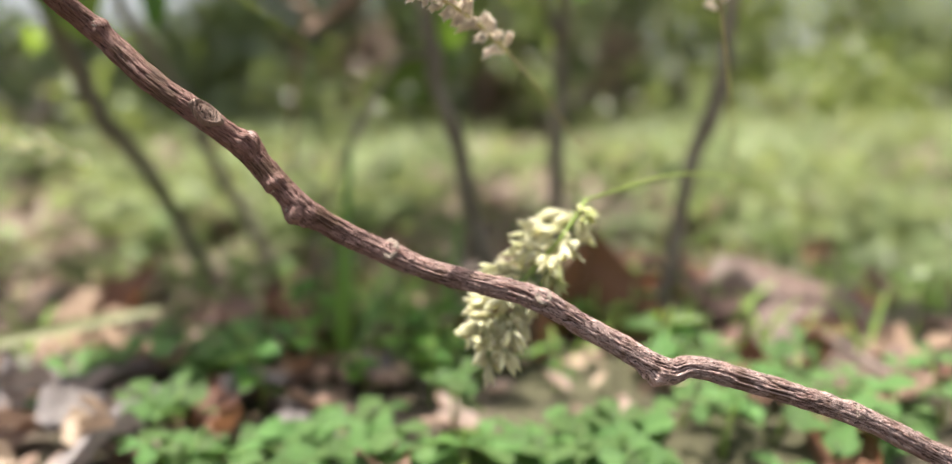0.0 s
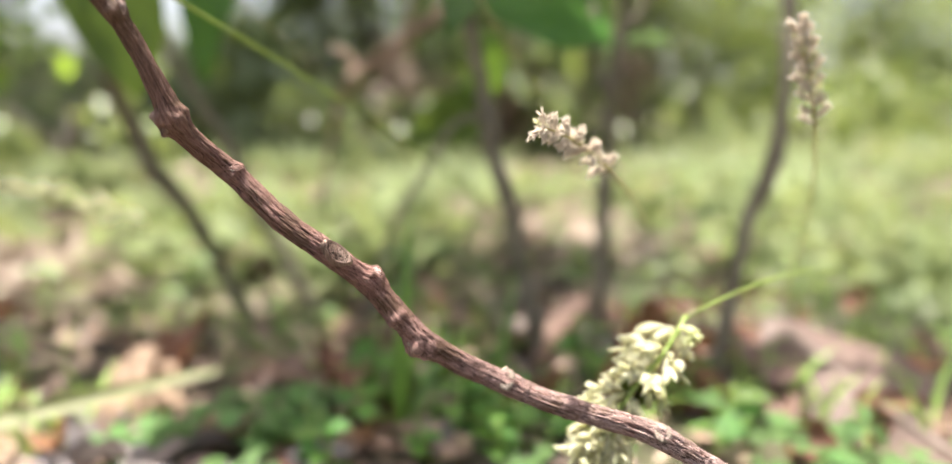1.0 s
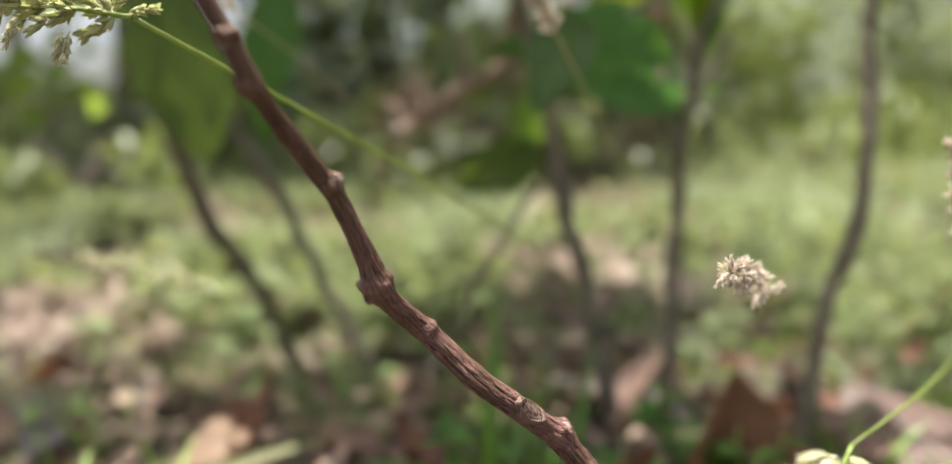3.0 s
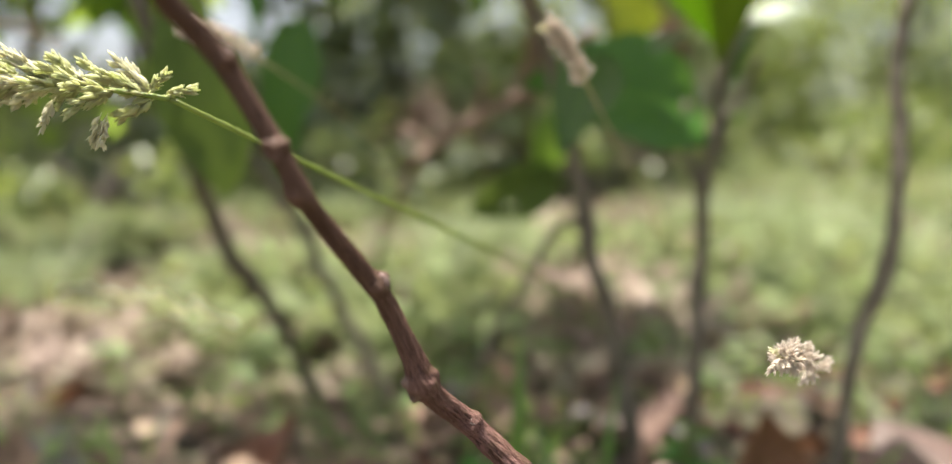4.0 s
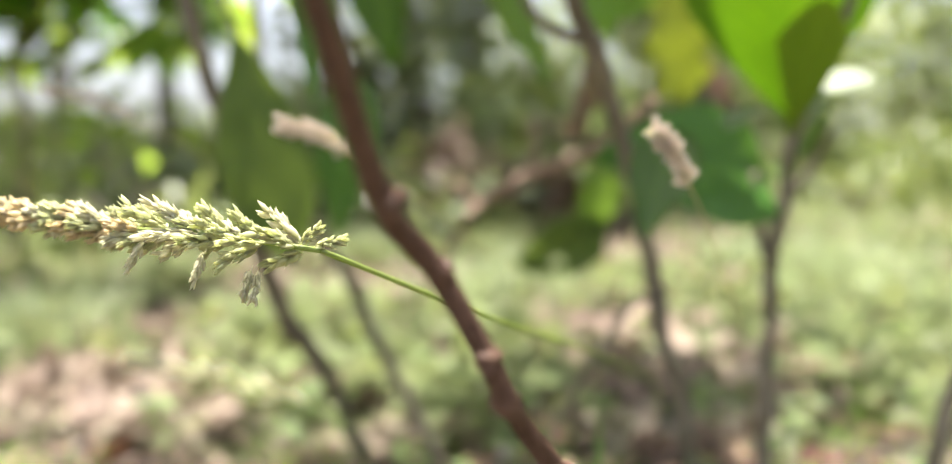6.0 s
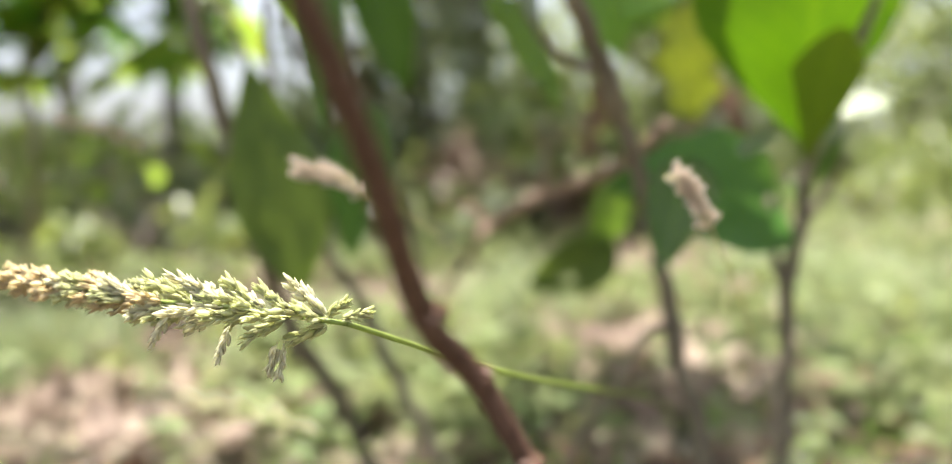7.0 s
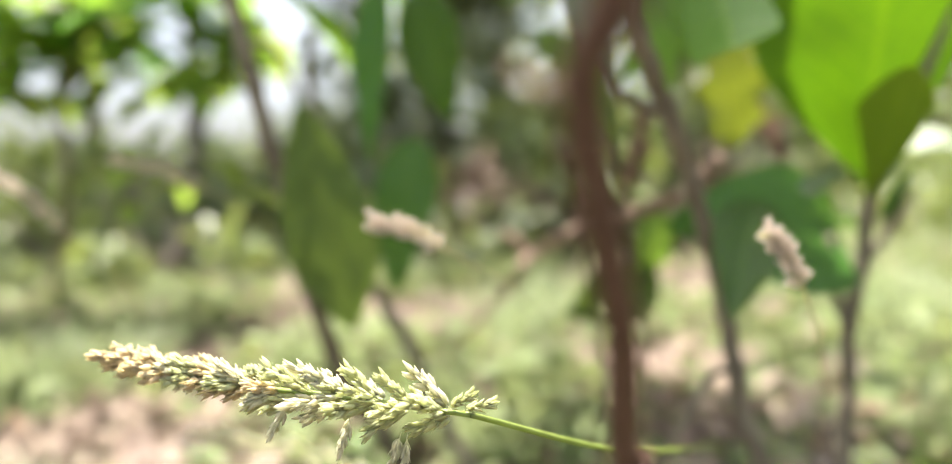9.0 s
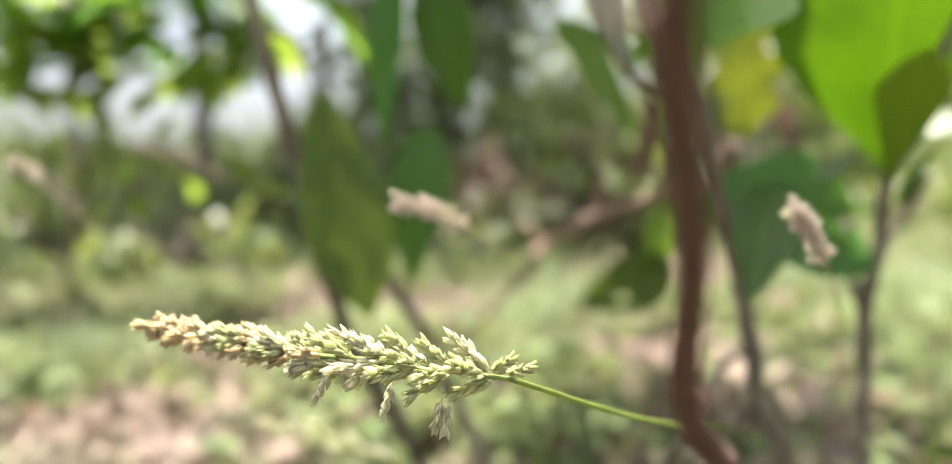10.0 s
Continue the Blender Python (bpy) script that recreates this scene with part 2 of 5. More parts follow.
SCAR_BARK = wrinkled("scar_bark", (0.34, 0.23, 0.18), (0.19, 0.105, 0.075), (0.022, 0.012, 0.010), (0.14, 0.07, 0.05))
STEM_BARK = bark("grey_brown_bark", (0.062, 0.050, 0.034), (0.150, 0.125, 0.088), (0.27, 0.235, 0.17), 40, 300, 0.85, 0.001)
DEAD_BARK = bark("dead_wood", (0.11, 0.066, 0.05), (0.25, 0.165, 0.125), (0.38, 0.28, 0.22), 40, 300, 0.85, 0.001)
TRUNK_BARK = bark("tree_bark", (0.06, 0.045, 0.035), (0.16, 0.13, 0.10), (0.28, 0.24, 0.2), 8, 40, 0.9, 0.01)
CULM = leafy("green_culm", (0.24, 0.33, 0.07), (0.34, 0.44, 0.11), (0.42, 0.55, 0.12), 0.35, 0.4, 0, 120)
BLADE = leafy("grass_blade", (0.13, 0.22, 0.04), (0.22, 0.33, 0.07), (0.4, 0.5, 0.1), 0.4, 0.4, 0.2, 60)
LAWN = leafy("lawn_blade", (0.155, 0.20, 0.095), (0.30, 0.345, 0.18), (0.40, 0.455, 0.20), 0.45, 0.5, 0, 3, True, 0.04)
DRY_BLADE = leafy("dry_blade", (0.29, 0.26, 0.19), (0.46, 0.42, 0.32), (0.48, 0.44, 0.32), 0.35, 0.5, 0, 3, True, 0.02)
STRAW = leafy("straw", (0.30, 0.27, 0.13), (0.42, 0.37, 0.20), (0.5, 0.44, 0.24), 0.25, 0.5, 0.3, 60)
GREEN = leafy("green_leaf", (0.08, 0.17, 0.028), (0.135, 0.25, 0.04), (0.32, 0.52, 0.04), 0.5, 0.35, 0.35, 30)
DARK = leafy("dark_leaf", (0.042, 0.115, 0.02), (0.072, 0.165, 0.028), (0.18, 0.35, 0.04), 0.42, 0.4, 0.3, 30, gloss=0.03)
OLIVE = leafy("olive_leaf", (0.058, 0.09, 0.016), (0.088, 0.125, 0.022), (0.16, 0.215, 0.035), 0.42, 0.5, 0.35, 18, gloss=0.02)
# lit copy of the green leaf, with light from the sky in its colour
LIT_GREEN = leafy("sunlit_leaf", (0.14, 0.21, 0.035), (0.21, 0.29, 0.05), (0.42, 0.56, 0.06), 0.58, 0.4, 0.35, 30, gloss=0.04)
WEDGE = leafy("olive_wedge", (0.11, 0.17, 0.012), (0.155, 0.225, 0.018), (0.28, 0.37, 0.02), 0.55, 0.5, 0.35, 18, gloss=0.02)
YELLOW = leafy("yellow_leaf", (0.060, 0.095, 0.008), (0.15, 0.17, 0.015), (0.22, 0.26, 0.015), 0.45, 0.45, 0.4, 22)
BRIGHT = leafy("bright_leaf", (0.045, 0.115, 0.003), (0.066, 0.15, 0.004), (0.125, 0.245, 0.004), 0.5, 0.45, 0.6, 18, gloss=0.02)
PALE_BACK = leafy("pale_leaf_back", (0.16, 0.22, 0.13), (0.22, 0.29, 0.17), (0.30, 0.40, 0.16), 0.4, 0.4, 0.3, 30, gloss=0.08)
GLOSSY = leafy("glossy_leaf", (0.105, 0.165, 0.055), (0.155, 0.22, 0.08), (0.22, 0.31, 0.08), 0.35, 0.4, 0.2, 30, gloss=0.12)
CLOVER = leafy("clover_leaf", (0.068, 0.138, 0.036), (0.112, 0.205, 0.058), (0.21, 0.33, 0.08), 0.4, 0.5, 0.3, 90, gloss=0.03)
DRY = leafy("dry_leaf", (0.15, 0.09, 0.062), (0.27, 0.175, 0.13), (0.36, 0.25, 0.185), 0.2, 0.6, 0.5, 60, gloss=0.03)
LITTER = leafy("litter_leaf", (0.18, 0.13, 0.10), (0.345, 0.27, 0.22), (0.40, 0.31, 0.25), 0.2, 0.6, 0, 20, True, 0.02)
CRUMBS = leafy("leaf_crumbs", (0.20, 0.13, 0.09), (0.38, 0.27, 0.20), (0.45, 0.34, 0.25), 0.2, 0.6, 0, 20, True)
WITHERED = leafy("withered_leaf", (0.10, 0.068, 0.045), (0.20, 0.14, 0.095), (0.28, 0.2, 0.13), 0.25, 0.5, 0, 20, True, 0.03)
GREY = leafy("grey_dry_leaf", (0.105, 0.088, 0.088), (0.20, 0.168, 0.162), (0.25, 0.21, 0.195), 0.15, 0.6, 0.5, 60)
RUST = leafy("rust_leaf", (0.11, 0.042, 0.022), (0.21, 0.09, 0.045), (0.32, 0.15, 0.075), 0.25, 0.55, 0.4, 60)
LITTER_PALE = leafy("pale_dry_leaf", (0.225, 0.17, 0.135), (0.35, 0.275, 0.23), (0.44, 0.35, 0.28), 0.2, 0.6, 0.4, 60)
STRAW_GREEN = leafy("yellow_green_blade", (0.23, 0.26, 0.105), (0.33, 0.35, 0.16), (0.42, 0.44, 0.19), 0.4, 0.5, 0.2, 60, gloss=0.03)
BUSHY = leafy("weed_leaf", (0.125, 0.165, 0.06), (0.20, 0.25, 0.095), (0.38, 0.46, 0.13), 0.45, 0.45, 0.2, 40)
SPROUT = leafy("seedling_leaf", (0.11, 0.175, 0.055), (0.18, 0.26, 0.085), (0.36, 0.48, 0.11), 0.5, 0.4, 0.3, 40)
FLORET = leafy("pale_green_floret", (0.60, 0.62, 0.34), (0.80, 0.81, 0.56), (0.90, 0.91, 0.58), 0.6, 0.5, 0, 700, True, 0.0)
CHAFF = leafy("pale_chaff", (0.82, 0.74, 0.65), (0.91, 0.85, 0.78), (0.93, 0.87, 0.79), 0.6, 0.5, 0, 700, True, 0.0)
WEED = leafy("low_weed_leaf", (0.12, 0.15, 0.065), (0.195, 0.225, 0.10), (0.36, 0.40, 0.13), 0.4, 0.5, 0, 6, True, 0.015)
CREAM = leafy("cream_floret", (0.78, 0.76, 0.56), (0.88, 0.86, 0.70), (0.92, 0.9, 0.65), 0.6, 0.5, 0, 700, True, 0.0)
TAN = leafy("tan_floret", (0.74, 0.63, 0.40), (0.87, 0.78, 0.55), (0.92, 0.83, 0.56), 0.6, 0.5, 0, 700, True, 0.0)
BUSH = leafy("bush_leaf", (0.074, 0.102, 0.036), (0.138, 0.174, 0.062), (0.34, 0.41, 0.085), 0.44, 0.42, 0, 6, True, 0.09)
BUSH_LIGHT = leafy("light_bush_leaf", (0.14, 0.19, 0.055), (0.22, 0.275, 0.09), (0.45, 0.52, 0.1), 0.45, 0.42, 0, 6, True, 0.08)
BIG_DRY_LEAF = leafy("pink_brown_leaf", (0.11, 0.070, 0.055), (0.175, 0.115, 0.09), (0.30, 0.21, 0.16), 0.2, 0.55, 0.6, 50, gloss=0.04)
SOIL = soil()

# ---- mesh helpers ----


def mesh_of(name, bm, mat, smooth=True):
    me = bpy.data.meshes.new(name)
    bm.to_mesh(me)
    bm.free()
    me.materials.append(mat)
    for p in me.polygons:
        p.use_smooth = smooth
    return me


def part(name, bm, mat, parent=None, label=""):
    """One mesh object under a thing or a part; bm is a bmesh or a finished mesh."""
    me = bm if isinstance(bm, bpy.types.Mesh) else mesh_of(name, bm, mat)
    ob = new(name, me)
    ob.parent = parent
    if label:
        ob["label"] = label
    return ob


def thing(name, label, category, group="", at=(0, 0, 0)):
    ob = tagged(new(name), label, category, group)
    ob.location = at
    return ob


def spline(pts, radii, step):
    """Catmull-Rom through the points, with about the given step: places and radii."""
    p = [Vector(v) for v in pts]
    p = [p[0] * 2 - p[1]] + p + [p[-1] * 2 - p[-2]]
    r = [radii[0]] + list(radii) + [radii[-1]]
    out, rad = [], []
    for i in range(1, len(p) - 2):
        k = max(1, int((p[i + 1] - p[i]).length / step))
        for j in range(k):
            t = j / k
            a, b, c, d = p[i - 1], p[i], p[i + 1], p[i + 2]
            out.append(0.5 * ((2 * b) + (c - a) * t + (2 * a - 5 * b + 4 * c - d) * t * t + (3 * b - a - 3 * c + d) * t**3))
            rad.append(r[i] + (r[i + 1] - r[i]) * (t * t * (3 - 2 * t)))
    out.append(p[-2])
    rad.append(r[-2])
    return out, rad


def sweep(pts, radii, sides=10, step=0.004, rough=0.0, ridge=0.0, bumps=(), seed=0.0, fine=300.0, wobble=0.0, crease=0.0):
    """A tube along a curve. rough: uneven radius; ridge: furrows along it; bumps: (place, way, height, length)."""
    line, rad = spline(pts, radii, step)
    if wobble:
        line = [c + wobble * noise.noise_vector(c * 45 + Vector((seed * 7, 0, 0))) + 0.5 * wobble * noise.noise_vector(c * 130 + Vector((0, seed * 7, 0))) for c in line]
    bm = bmesh.new()
    uvl = bm.loops.layers.uv.new("UVMap")
    rings, lengths, s = [], [], 0.0
    side = Vector((0.31, 0.87, 0.38))
    for i, c in enumerate(line):
        tan = (line[min(i + 1, len(line) - 1)] - line[max(i - 1, 0)]).normalized()
        side = (side - tan * side.dot(tan)).normalized()
        up = tan.cross(side)
        if i:
            s += (c - line[i - 1]).length
        lengths.append(s)
        ring = []
        for k in range(sides):
            a = 2 * math.pi * k / sides
            w = side * math.cos(a) + up * math.sin(a)
            r = rad[i]
            if rough:
                r *= 1 + rough * noise.noise((c + w * r) * fine + Vector((seed, 0, 0)))
            if ridge:
                r *= 1 + ridge * noise.noise(Vector((math.cos(a) * 3.2 + seed, math.sin(a) * 3.2, s * 110))) + 0.5 * ridge * noise.noise(Vector((math.cos(a) * 7 + seed, math.sin(a) * 7, s * 260)))
            if crease:
                young = min(max((s - 0.25) / 0.05, 0.0), 1.0)
                cr = crease * (1 - 0.55 * young)
                wind = 0.45 * noise.noise_vector(Vector((math.cos(a) * 3, math.sin(a) * 3, s * 300)))
                cut = noise.noise(Vector((math.cos(a) * 4.2 + seed, math.sin(a) * 4.2, s * 70)) + wind)
                cut2 = noise.noise(Vector((math.cos(a) * 7.5, math.sin(a) * 7.5 + seed, s * 150)) + wind)
                r *= 1 - cr * max(0.0, 1 - abs(cut) * 6) - 0.55 * cr * max(0.0, 1 - abs(cut2) * 5)
            for place, way, height, length in bumps:
                off = c - place
                if abs(off.length) < 3 * length:
                    f = math.exp(-((off.length / length) ** 2)) * max(0.0, 0.25 + 0.75 * w.dot(way)) 
                    f *= 1 + 0.8 * noise.noise((c + w * r) * 700)
                    r += height * f
            ring.append(bm.verts.new(c + w * r))
        rings.append(ring)
    for i in range(len(rings) - 1):
        for k in range(sides):
            j = (k + 1) % sides
            f = bm.faces.new((rings[i][k], rings[i][j], rings[i + 1][j], rings[i + 1][k]))
            d = 2 * math.pi * rad[i] / sides
            for lp, (u, v) in zip(f.loops, ((k * d, lengths[i]), ((k + 1) * d, lengths[i]), ((k + 1) * d, lengths[i + 1]), (k * d, lengths[i + 1]))):
                lp[uvl].uv = (u, v)
    bm.faces.new(rings[0][::-1])
    bm.faces.new(rings[-1])
    return bm


PROFILES = {
    "ovate": lambda v: (math.sin(math.pi * v**0.75)) ** 0.8 * (1 - 0.25 * v),
    "lance": lambda v: (math.sin(math.pi * v**0.65)) ** 0.9 * (1 - 0.3 * v),
    "round": lambda v: max(0.0, 1 - (2 * v - 1) ** 4) ** 0.5 * (0.55 + 0.45 * v),
    "obovate": lambda v: (math.sin(math.pi * v**1.25)) ** 0.85,
    "wedge": lambda v: min(1.0, 0.08 + 1.35 * v) * max(0.0, 1 - max(0.0, v - 0.7) / 0.3 * 0.98) ** 0.6,
    "blade": lambda v: (1 - v**2.5) * (0.6 + 0.4 * min(1, v * 6)),
    "oak": lambda v: (math.sin(math.pi * v**0.8)) ** 0.7 * (0.8 + 0.25 * math.sin(v * 19)),
}


def leaf_mesh(name, mat, width=0.5, shape="ovate", fold=0.25, curl=0.2, wave=0.03, nv=14, nu=6, seed=0, twist=0.0, rim=0.0, holes=()):
    """A leaf 1 long from its stalk at the origin along +y, with its face up along +z."""
    bm = bmesh.new()
    uvl = bm.loops.layers.uv.new("UVMap")
    grid = []
    for i in range(nv + 1):
        v = i / nv
        half = 0.5 * width * max(PROFILES[shape](min(max(v, 0.002), 0.998)), 0.012)
        a = curl * v
        row = []
        for j in range(nu + 1):
            u = 2 * j / nu - 1
            ww = wave * noise.noise(Vector((u * 1.7 + seed * 3.1, v * 4.5, seed))) * (0.3 + abs(u))
            edge = 1 + rim * noise.noise(Vector((v * 9 + seed, 4.0 * (u > 0), seed * 2.0)))
            x, zz = u * half * edge, abs(u) * half * fold + ww
            y = math.sin(a) / curl if abs(curl) > 1e-3 else v
            zc = (math.cos(a) - 1) / curl if abs(curl) > 1e-3 else 0.0
            tw = twist * v
            row.append(bm.verts.new((x * math.cos(tw) - zz * math.sin(tw), y + zz * math.sin(a), zc + x * math.sin(tw) + zz * math.cos(tw))))
        grid.append(row)
    for i in range(nv):
        for j in range(nu):
            if (i, j) in holes:
                continue
            f = bm.faces.new((grid[i][j], grid[i][j + 1], grid[i + 1][j + 1], grid[i + 1][j]))
            for lp, (a, b) in zip(f.loops, ((j, i), (j + 1, i), (j + 1, i + 1), (j, i + 1))):
                lp[uvl].uv = (2 * a / nu - 1, b / nv)
    return mesh_of(name, bm, mat)


def leaf_pose(base, tip, face, stretch=1.0):
    """Lays a leaf from base to tip with its upper side towards face."""
    base, tip = Vector(base), Vector(tip)
    y = tip - base
    size = y.length
    y.normalize()
    z = Vector(face) - y * y.dot(Vector(face))
    z.normalize()
    x = y.cross(z)
    m = Matrix((x * size * stretch, y * size, z * size)).transposed().to_4x4()
    m.translation = base
    return m


def leaf(name, mesh, base, tip, face, parent=None, label="", stretch=1.0):
    ob = new(name, mesh)
    ob.parent = parent
    ob.matrix_local = leaf_pose(base, tip, face, stretch)
    if label:
        ob["label"] = label
    return ob


def lift(p, d):
    return Vector(p) + Vector(d)


# ---- ground ----


def ground_height(x, y):
    """Leaf mould heaped a little near the saplings, level beyond."""
    if math.hypot(x, y) > 40:
        return 0.0
    f = min(max((y - 0.32) / 0.3, 0.0), 1.0)
    heap = 0.03 * (1 - f * f * (3 - 2 * f))
    return heap + 0.012 * noise.noise(Vector((x * 2.2, y * 2.2, 3.0))) + 0.004 * noise.noise(Vector((x * 14, y * 14, 1.0)))


def build_ground():
    bm = bmesh.new()
    ticks = [0.05 * i for i in range(41)] + [2.0 * 1.19**k for k in range(1, 45)]
    axis = [-v for v in ticks[:0:-1]] + ticks
    grid = [[bm.verts.new((x, y, ground_height(x, y))) for x in axis] for y in axis]
    for i in range(len(axis) - 1):
        for j in range(len(axis) - 1):
            bm.faces.new((grid[i][j], grid[i][j + 1], grid[i + 1][j + 1], grid[i + 1][j]))
    ob = new("ground", mesh_of("ground", bm, SOIL))
    tagged(ob, "brown soil with thin grass and leaf litter", "ground", kind="structure")


build_ground()


def scatter_mesh(name, mat, count, place, size, rng, lean=0.6, seg=3, width=0.06):
    """Many grass blades in one mesh."""
    verts, faces = [], []
    for _ in range(count):
        x, y = place(rng)
        h = rng.uniform(*size)
        a, b = rng.uniform(0, 6.283), rng.uniform(0.1, lean)
        dx, dy = math.cos(a), math.sin(a)
        c = rng.uniform(0, 6.283)
        wx, wy = math.cos(c) * h * width, math.sin(c) * h * width
        z = ground_height(x, y) - 0.002
        k = len(verts)
        for i in range(seg):
            t = i / seg
            o = b * h * t * t * 1.4
            w = 1 - 0.5 * t
            zz = z + h * t * (1 - 0.35 * b * t)
            verts += [(x + dx * o - wx * w, y + dy * o - wy * w, zz), (x + dx * o + wx * w, y + dy * o + wy * w, zz)]
        verts.append((x + dx * b * h * 1.4, y + dy * b * h * 1.4, z + h * (1 - 0.35 * b)))
        for i in range(seg - 1):
            faces.append((k + 2 * i, k + 2 * i + 1, k + 2 * i + 3, k + 2 * i + 2))
        faces.append((k + 2 * seg - 2, k + 2 * seg - 1, k + 2 * seg))
    me = bpy.data.meshes.new(name)
    me.from_pydata(verts, [], faces)
    me.materials.append(mat)
    return me


def lawn_place(rng):
    while True:
        y = 0.4 * (16.0 ** rng.random())
        x = rng.uniform(-1.0, 1.0) * (0.3 + 0.95 * y)
        patch = noise.noise(Vector((x * 2.5, y * 2.5, 7.0))) + 0.5 * noise.noise(Vector((x * 8, y * 8, 3.0)))
        if 1.6 * patch + 2.0 * min(max(x / y, -0.4), 0.3) > rng.uniform(-0.1, 0.4):
            return x, y


def dry_place(rng):
    """Withered grass between the green patches."""
    while True:
        y = 0.5 * (12.0 ** rng.random())
        x = rng.uniform(-1.0, 1.0) * (0.3 + 0.95 * y)
        if noise.noise(Vector((x * 3.0, y * 3.0, 31.0))) + 0.6 * noise.noise(Vector((x * 9, y * 9, 13.0))) - 1.3 * min(max(x / y, -0.25), 0.4) > rng.uniform(-0.15, 0.45):
            return x, y


def near_place(rng):
    while True:
        x, y = rng.uniform(-0.5, 0.5), rng.uniform(0.24, 0.75)
        if noise.noise(Vector((x * 9, y * 9, 2.0))) > rng.uniform(-0.1, 0.4):
            return x, y


rng = random.Random(5)
tagged(new("lawn_grass", scatter_mesh("lawn_grass", LAWN, 64000, lawn_place, (0.012, 0.035), rng, 1.1, 3, 0.07)), "short sunlit green lawn grass on the ground", "grass", kind="stuff")
tagged(new("dry_grass", scatter_mesh("dry_grass", DRY_BLADE, 22000, dry_place, (0.012, 0.04), random.Random(6), 1.2, 3, 0.08)), "short withered greyish straw grass on the ground", "grass", kind="stuff")
tagged(new("sparse_grass", scatter_mesh("sparse_grass", BLADE, 1500, near_place, (0.012, 0.035), rng, 1.0, 4, 0.05)), "sparse green grass blades among fallen leaves", "grass", kind="stuff")


def around_place(rng):
    """Thin grass on the rest of the ground, all round."""
    while True:
        a, r = rng.uniform(0, 6.283), 0.4 + 4.6 * rng.random() ** 0.7
        x, y = math.cos(a) * r, math.sin(a) * r
        if y < 0.9 * abs(x) - 0.1:
            if noise.noise(Vector((x * 2.5, y * 2.5, 7.0))) > rng.uniform(-0.5, 0.3):
                return x, y


tagged(new("thin_grass", scatter_mesh("thin_grass", LAWN, 34000, around_place, (0.015, 0.045), random.Random(8), 1.1, 3, 0.09)), "thin short grass on open brown ground", "grass", kind="stuff")


def tuft_place(rng):
    """Tufts gather in clumps, thickest towards the edge of the lawn."""
    while True:
        y = 0.6 * (9.5 ** rng.random())
        x = rng.uniform(-1.0, 1.0) * (0.3 + 0.95 * y)
        if noise.noise(Vector((x * 3.5, y * 2.0, 11.0))) + 0.1 * (y - 2.6) + 0.25 * min(max(x / y, -0.5), 0.5) > rng.uniform(0.05, 0.5):
            return x, y


tagged(new("grass_tufts", scatter_mesh("grass_tufts", LAWN, 16000, tuft_place, (0.04, 0.13), rng, 0.8, 3, 0.03)), "taller green grass tufts along the edge of the lawn", "grass", kind="stuff")


def weed_mesh(count, rng, side=0.5, mat=None, scale=1.0):
    """Low leafy weeds and seedlings, too many to count."""
    verts, faces = [], []
    made = 0
    while made < count:
        y = 0.55 * (8.0 ** rng.random())
        x = rng.uniform(-1.0, 1.0) * (0.3 + 0.95 * y)
        if noise.noise(Vector((x * 3.0, y * 3.0, 21.0))) - side * min(x / y, 0.3) < rng.uniform(-0.05, 0.5):
            continue
        made += 1
        h = rng.uniform(0.015, 0.055) * (1 + 0.3 * y) * scale
        for _ in range(rng.randint(4, 9)):
            p = Vector((x + rng.gauss(0, h * 0.5), y + rng.gauss(0, h * 0.5), ground_height(x, y) + h * rng.uniform(0.3, 1.1)))
            a = rng.uniform(0, 6.283)
            yv = Vector((math.cos(a), math.sin(a), rng.gauss(0, 0.4))).normalized()
            n = Vector((rng.gauss(0, 0.4), rng.gauss(0, 0.4), 1))
            xv = yv.cross(n).normalized()
            zv = xv.cross(yv)
            sz = rng.uniform(0.35, 0.7) * h
            k = len(verts)
            for u, v, w in ((0, 0, 0), (-0.3, 0.4, 0.08), (0.3, 0.4, 0.08), (0, 0.45, 0), (0, 1, -0.1)):
                verts.append(p + (xv * u + yv * v + zv * w) * sz)
            faces += [(k, k + 3, k + 1), (k, k + 2, k + 3), (k + 1, k + 3, k + 4), (k + 3, k + 2, k + 4)]
    me = bpy.data.meshes.new("low_weeds")
    me.from_pydata([tuple(v) for v in verts], [], faces)
    me.materials.append(mat or WEED)
    return me


tagged(new("low_weeds", weed_mesh(2300, rng)), "low leafy green weeds among grass and litter", "weeds", kind="stuff")
tagged(new("broad_weeds", weed_mesh(520, random.Random(15), -1.2, WEED, 1.15)), "broad-leaved green weeds in clumps over the lawn", "weeds", kind="stuff")


